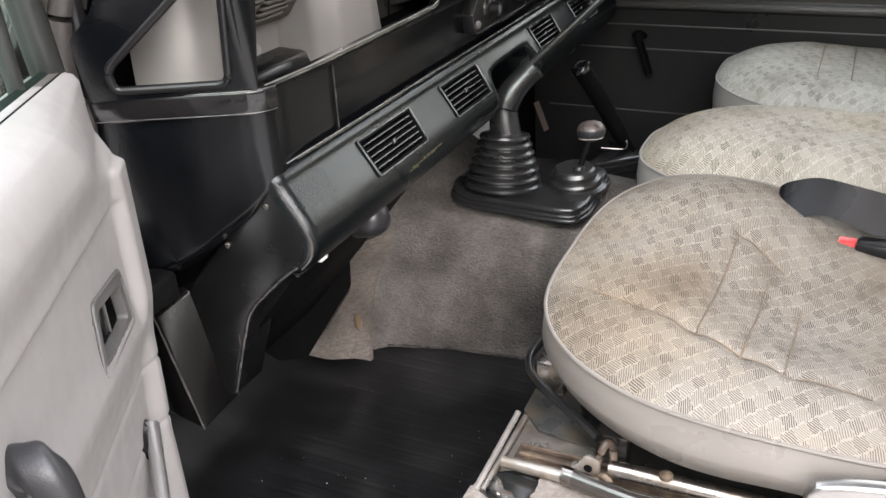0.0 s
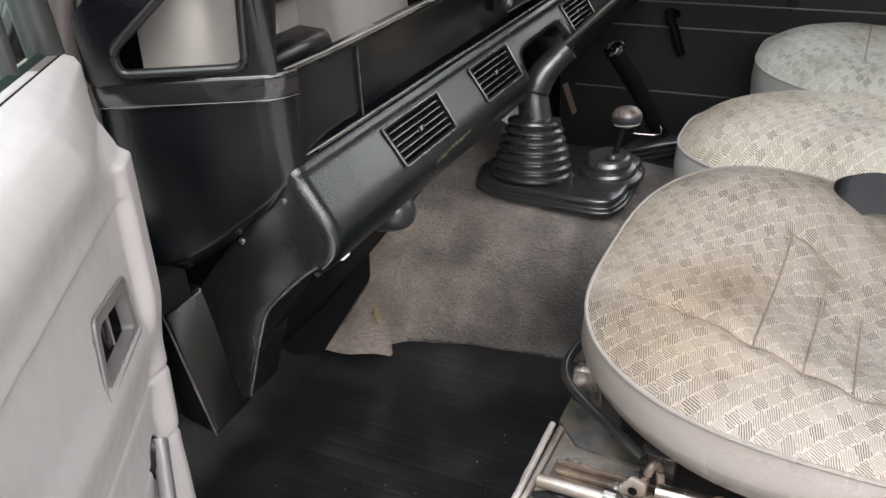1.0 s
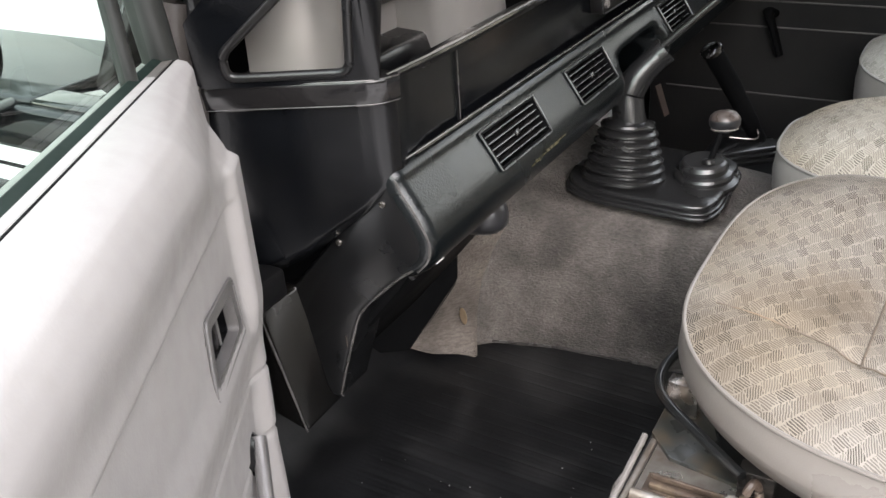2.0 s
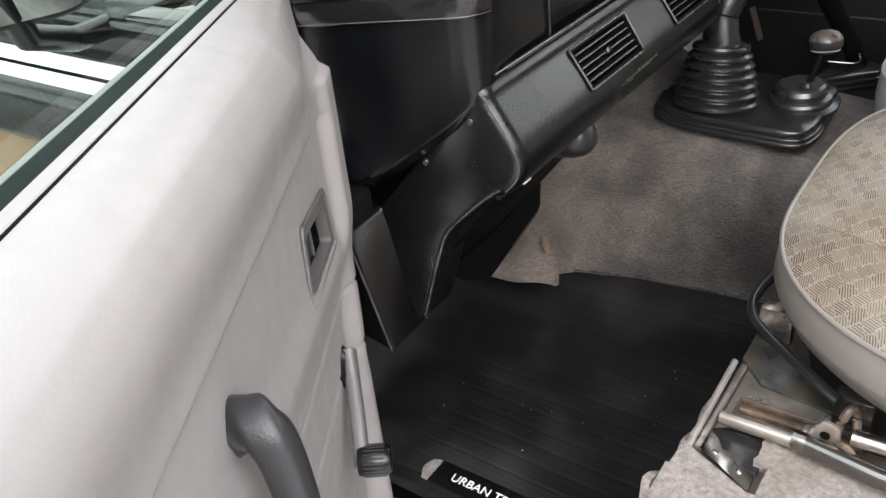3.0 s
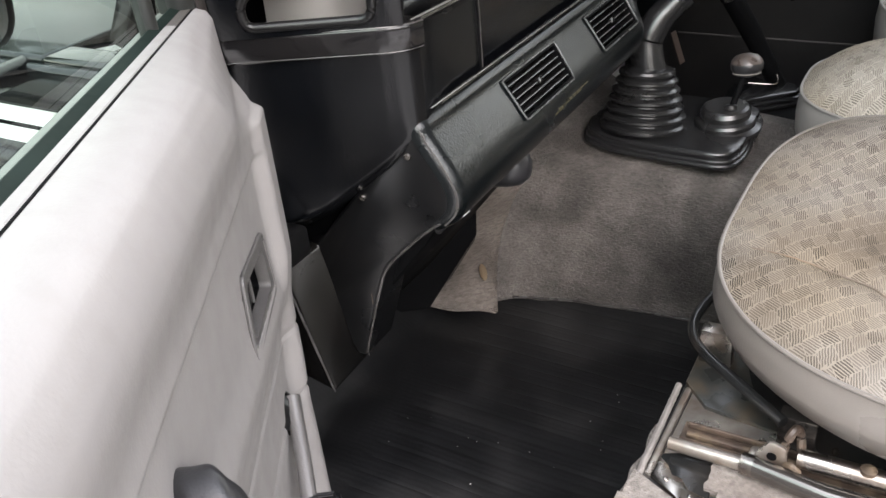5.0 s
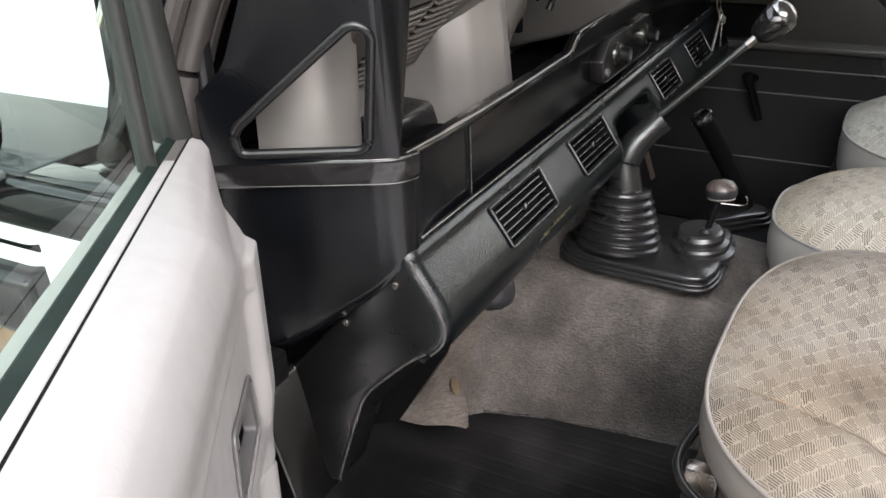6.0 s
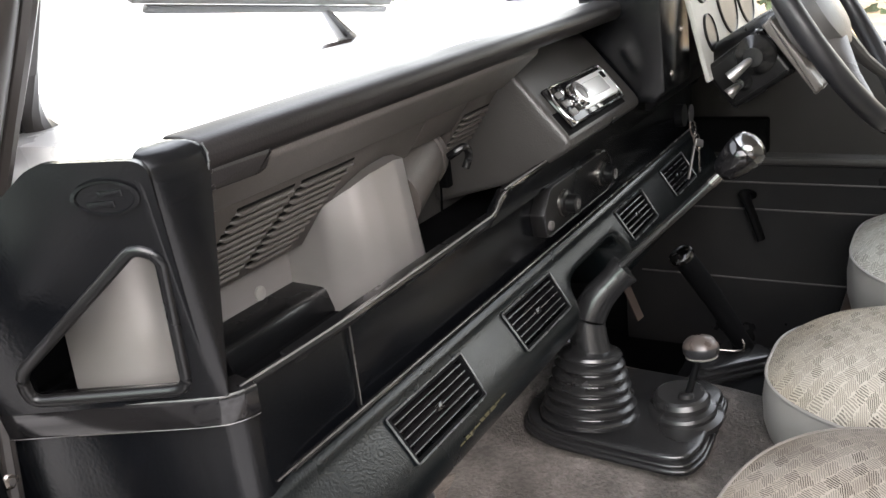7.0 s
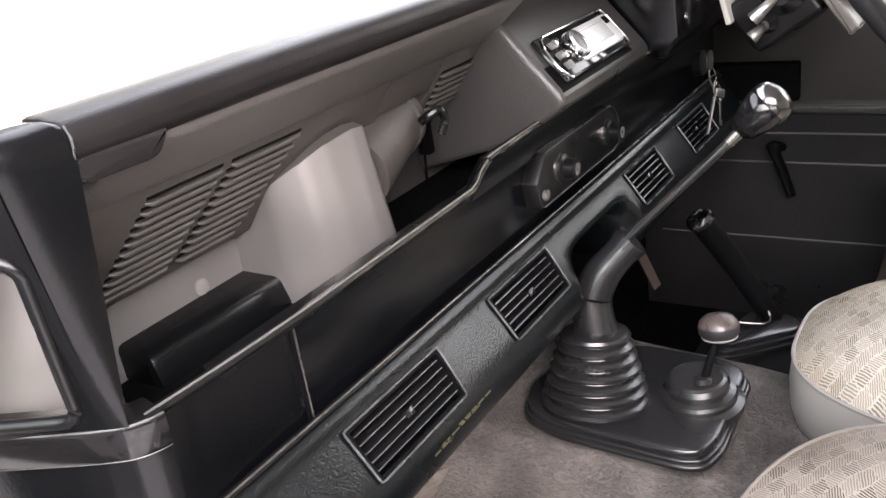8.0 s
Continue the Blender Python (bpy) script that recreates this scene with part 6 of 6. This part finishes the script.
part("sill_strip_end", along_sill([(-0.0398, -0.010), (-0.0398, 0.0006), (-0.0408, 0.0014), (-0.0475, 0.0020), (-0.0475, -0.012)], -0.050, 0.030, 4), TRIM_G, door, "brown-grey end of the sill strip", 20)
part("sill_seal", along_sill([(-0.0475, -0.012), (-0.0477, 0.0020), (-0.0500, 0.0034), (-0.0540, 0.0050), (-0.0555, 0.0045), (-0.0555, -0.012)], -0.055, 0.83), SEAL_G, door, "green-black window seal", 40)
part("outer_seal", B((-0.04, -0.078, 0.55), (0.85, -0.0605, 0.642), 0.003), GLOSS_P, door)
part("front_frame", tube([(-0.045, -0.052, 0.645), (-0.015, -0.054, 0.78), (0.07, -0.058, 1.22)], 0.015, 18), SEAL_F, door)
part("quarter_frame", tube([(0.045, -0.056, 0.650), (0.055, -0.056, 0.78), (0.12, -0.060, 1.22)], 0.007, 16), SEAL_F, door)
part("top_frame", tube([(0.07, -0.058, 1.22), (0.80, -0.058, 1.24), (0.83, -0.056, 0.70)], 0.016, 16), SEAL_F, door)
bm = sheet(lambda u, v: (-0.03 + 0.85 * u + 0.10 * v * (1 - u) - 0.02 * v * u, -0.0565, sill_z(0.83 * u) - 0.008 + (1.22 - sill_z(0.83 * u)) * v), 8, 1)
gp = part("window_glass", bm, GLASS_G, door, "green tinted door glass", 0)
gp.visible_shadow = False

# ---- outside ----
struct("ground", sheet(lambda u, v: (-150 + 300 * u, -150 + 300 * v, -0.62), 10, 10), GROUND, "pale dusty gravel ground reaching to the horizon")
mir = thing("door_mirror", "black door mirror on a short arm outside the window", "mirror")
MM = pose(-0.956, 0.800, 0.747, 12, 0, -20)
part("shell", prism(rounded([(-0.085, -0.120), (0.085, -0.120), (0.085, 0.125), (-0.085, 0.125)], 0.040), 0.0, 0.035, "y", 0.008, 3, m=MM), PLASTIC, mir)
part("mirror_face", prism(rounded([(-0.077, -0.112), (0.077, -0.112), (0.077, 0.117), (-0.077, 0.117)], 0.034), -0.002, 0.001, "y", m=MM), CHROME, mir, "mirror glass")
part("arm", tube([(-0.95, 0.82, 0.68), (-0.93, 0.83, 0.62), (-0.86, 0.88, 0.59), (-0.78, 0.90, 0.585)], 0.012, 12), PLASTIC, mir)
struct("earth_bank", B((3.0, -20, -0.66), (40, 7.0, -0.606), 0.005), EARTH, "bright tan dry earth beyond the driver window")
# made-up pale ground that stands in for the overexposed white past the bonnet
struct("yard", B((-1.5, 7.0, -0.66), (30, 60, -0.612), 0.005), mat("pale_yard_fill", (0.55, 0.54, 0.52), 0.85, vary=0.12, vscale=0.5), "pale ground added ahead of the vehicle for the blown-out white")
bonnet = thing("bonnet", "white bonnet and wings with black wing-top plates", "car bonnet")
part("bonnet_lid", sheet(lambda u, v: (-0.62 + 1.24 * u, 0.87 + 1.10 * v, 0.765 + 0.030 * math.sin(math.pi * u) * ease(v, 0.0, 0.3) + 0.012 * ease(v, 0.0, 0.4)), 12, 8, thick=(0, 0, -0.03)), BODY, bonnet, "white bonnet lid")
part("wing", B((-0.82, 0.86, -0.3), (-0.63, 1.95, 0.585), 0.02, 4), BODY, bonnet, "white front wing")
for xa, xb in ((-0.82, -0.775), (0.805, 0.82)):
    part("wing_rear", B((xa, 0.742, 0.30), (xb, 0.862, 0.583), 0.006), BODY, bonnet)
part("wing", B((0.63, 0.86, -0.3), (0.82, 1.95, 0.585), 0.02, 4), BODY, bonnet, "white front wing")
for x0, x1, xs in ((-0.815, -0.632, -0.8245), (0.632, 0.815, 0.8045)):
    part("wing_top_plate", B((x0, 0.862, 0.583), (x1, 1.945, 0.600), 0.005, 3), GLOSS_P, bonnet, "glossy black wing-top plate")
    part("plate_rear", B((x0 if x0 < 0 else 0.805, 0.744, 0.583), (-0.778 if x0 < 0 else x1, 0.864, 0.600), 0.005, 3), GLOSS_P, bonnet)
    part("plate_skirt", B((xs, 0.742, 0.548), (xs + 0.02, 1.95, 0.594), 0.006, 3), GLOSS_P, bonnet)
part("shut_line", B((-0.8216, 0.858, 0.526), (-0.80, 1.9, 0.530), 0.0005), DULL, bonnet)
part("arch_flare", B((-0.845, 0.857, 0.440), (-0.78, 1.95, 0.508), 0.012, 3), PLASTIC, bonnet, "black wheel-arch flare")
part("brown_band", B((-0.824, 0.858, 0.10), (-0.80, 1.95, 0.438), 0.004), WING_BROWN, bonnet, "brown band on the lower wing")
for x in (-0.63, 0.61):
    part("bonnet_side", B((x, 0.872, 0.55), (x + 0.02, 1.94, 0.762), 0.008, 3), BODY, bonnet, "white bonnet side")
part("front_panel", B((-0.63, 1.90, 0.0), (0.63, 1.95, 0.66), 0.01), BODY_D, bonnet)
struct("underbody", B((-0.8, -0.8, -0.45), (0.8, 1.9, -0.11), 0.02), DULL, "dark underside of the vehicle")


def parked_car(m):
    c = thing("parked_car", "white parked car with dark windows beside the open door", "car", m)
    bodyp = [(-2.0, 0.25), (2.0, 0.25), (2.05, 0.55), (1.95, 0.80), (1.0, 0.92), (-1.8, 0.95), (-2.05, 0.75)]
    part("body", prism(bodyp, -0.85, 0.85, "y", 0.06, 3), BODY, c)
    part("cabin", prism([(-1.6, 0.93), (0.95, 0.90), (0.35, 1.40), (-1.2, 1.42)], -0.74, 0.74, "y", 0.05, 3), CARPAINT, c, "dark glazed cabin")
    part("roof", prism([(-1.15, 1.41), (0.33, 1.39), (0.28, 1.45), (-1.05, 1.47)], -0.70, 0.70, "y", 0.02), BODY, c)
    for x in (-1.3, 1.3):
        for y in (-0.82, 0.82):
            t = part("tyre", lathe([(0.31, -0.1), (0.32, -0.08), (0.32, 0.08), (0.31, 0.1)], 28, pose(x, y, 0.32, 90, 0, 0)), RUBBER, c)
            part("rim", lathe([(0.2, -0.105), (0.2, 0.105), (0.0005, 0.106)], 20, pose(x, y, 0.32, 90, 0, 0)), STEEL, t)
    for y in (-0.875, 0.855):
        part("rub_strip", B((-1.9, y, 0.50), (1.9, y + 0.02, 0.57), 0.005), PLASTIC, c, "black side strip")
    part("mirror", B((0.55, 0.86, 0.93), (0.68, 1.05, 1.05), 0.03, 3), BODY, c)
    part("mirror", B((0.55, -1.05, 0.93), (0.68, -0.86, 1.05), 0.03, 3), BODY, c)
    return c


parked_car(pose(-2.75, 3.4, -0.62, 0, 0, 90))


def hedge(name, x0, y0, x1, y1, h, n, seed):
    """A hedge of many small leaves on stems."""
    rnd = random.Random(seed)
    bm = bmesh.new()
    A, C = Vector((x0, y0, 0)), Vector((x1, y1, 0))
    for i in range(n):
        t = rnd.random()
        p = A.lerp(C, t)
        top = h * (0.75 + 0.35 * noise.noise((t * 9, seed, 0)))
        p += Vector((rnd.gauss(0, 0.35), rnd.gauss(0, 0.35), -0.62 + rnd.random() ** 0.8 * top))
        s = rnd.uniform(0.06, 0.16)
        q = Euler((rnd.uniform(0, 6.3), rnd.uniform(0, 6.3), rnd.uniform(0, 6.3))).to_matrix()
        vs = [bm.verts.new(p + q @ Vector(c) * s) for c in ((-0.5, 0, 0), (0, 0.9, 0.15), (0.5, 0, 0), (0, -0.9, 0.15))]
        bm.faces.new(vs)
    hd = obj(name, bm, LEAF, None, "", 0)
    hd = tagged(hd, "leafy green hedge, seen ahead, added unseen at the sides and rear", "hedge", "", "stuff")
    return hd


hedge("hedge", -14, 13, -3.2, 15, 3.2, 9000, 2)
# these three are added out of view, to block sky and darken reflections
hedge("hedge", -9, 12, -9, -7, 4.8, 26000, 5)
hedge("hedge", 12, -14, 12, 9, 5.2, 15000, 11)
hedge("hedge", -9, -7, 6, -7, 4.8, 22000, 8)


def tree(m, seed, label, height=8.0, spread=4.0):
    """A tapered trunk with limbs under a broken crown of leaves."""
    rnd = random.Random(seed)
    t = thing("tree", label, "tree", m, "trees ahead of the yard")
    part("trunk", tube(smooth_line([(0, 0, -0.05), (0.08, 0.05, 1.4), (-0.05, 0.1, 3.2), (0.1, 0, 0.75 * height)]), [0.20 - 0.0055 * i for i in range(25)], 10), BARK, t)
    ends = []
    for k in range(11):
        a, z = 2.4 * k, height * (0.42 + 0.04 * k)
        e = Vector((spread * 0.7 * math.cos(a), spread * 0.7 * math.sin(a), z + rnd.uniform(-0.3, 1.0)))
        ends.append(e)
        part("limb", tube(smooth_line([(0, 0, z - 0.7), e * 0.5 + Vector((0, 0, 0.5 * z - 0.2)), e], 4), [0.07 - 0.006 * i for i in range(9)], 6), BARK, t)
    bm = bmesh.new()
    for i in range(9000):
        c = ends[rnd.randrange(len(ends))]
        p = c + Vector((rnd.gauss(0, 0.85), rnd.gauss(0, 0.85), rnd.gauss(0.1, 0.55)))
        q = Euler((rnd.uniform(0, 6.3), rnd.uniform(0, 6.3), rnd.uniform(0, 6.3))).to_matrix()
        r = rnd.uniform(0.07, 0.17)
        bm.faces.new([bm.verts.new(p + q @ Vector(v) * r) for v in ((-0.5, 0, 0), (0, 0.9, 0.15), (0.5, 0, 0), (0, -0.9, 0.15))])
    part("crown", bm, LEAF, t, "", 0)
    return t


for k, (x, y) in enumerate(((-0.4, 14.4), (2.4, 13.4), (4.9, 11.7))):
    tree(pose(x, y, -0.62, 0, 0, 70 * k), 40 + k, "leafy green tree with a broken crown behind the yard", 8.0 + 0.6 * (k % 3))
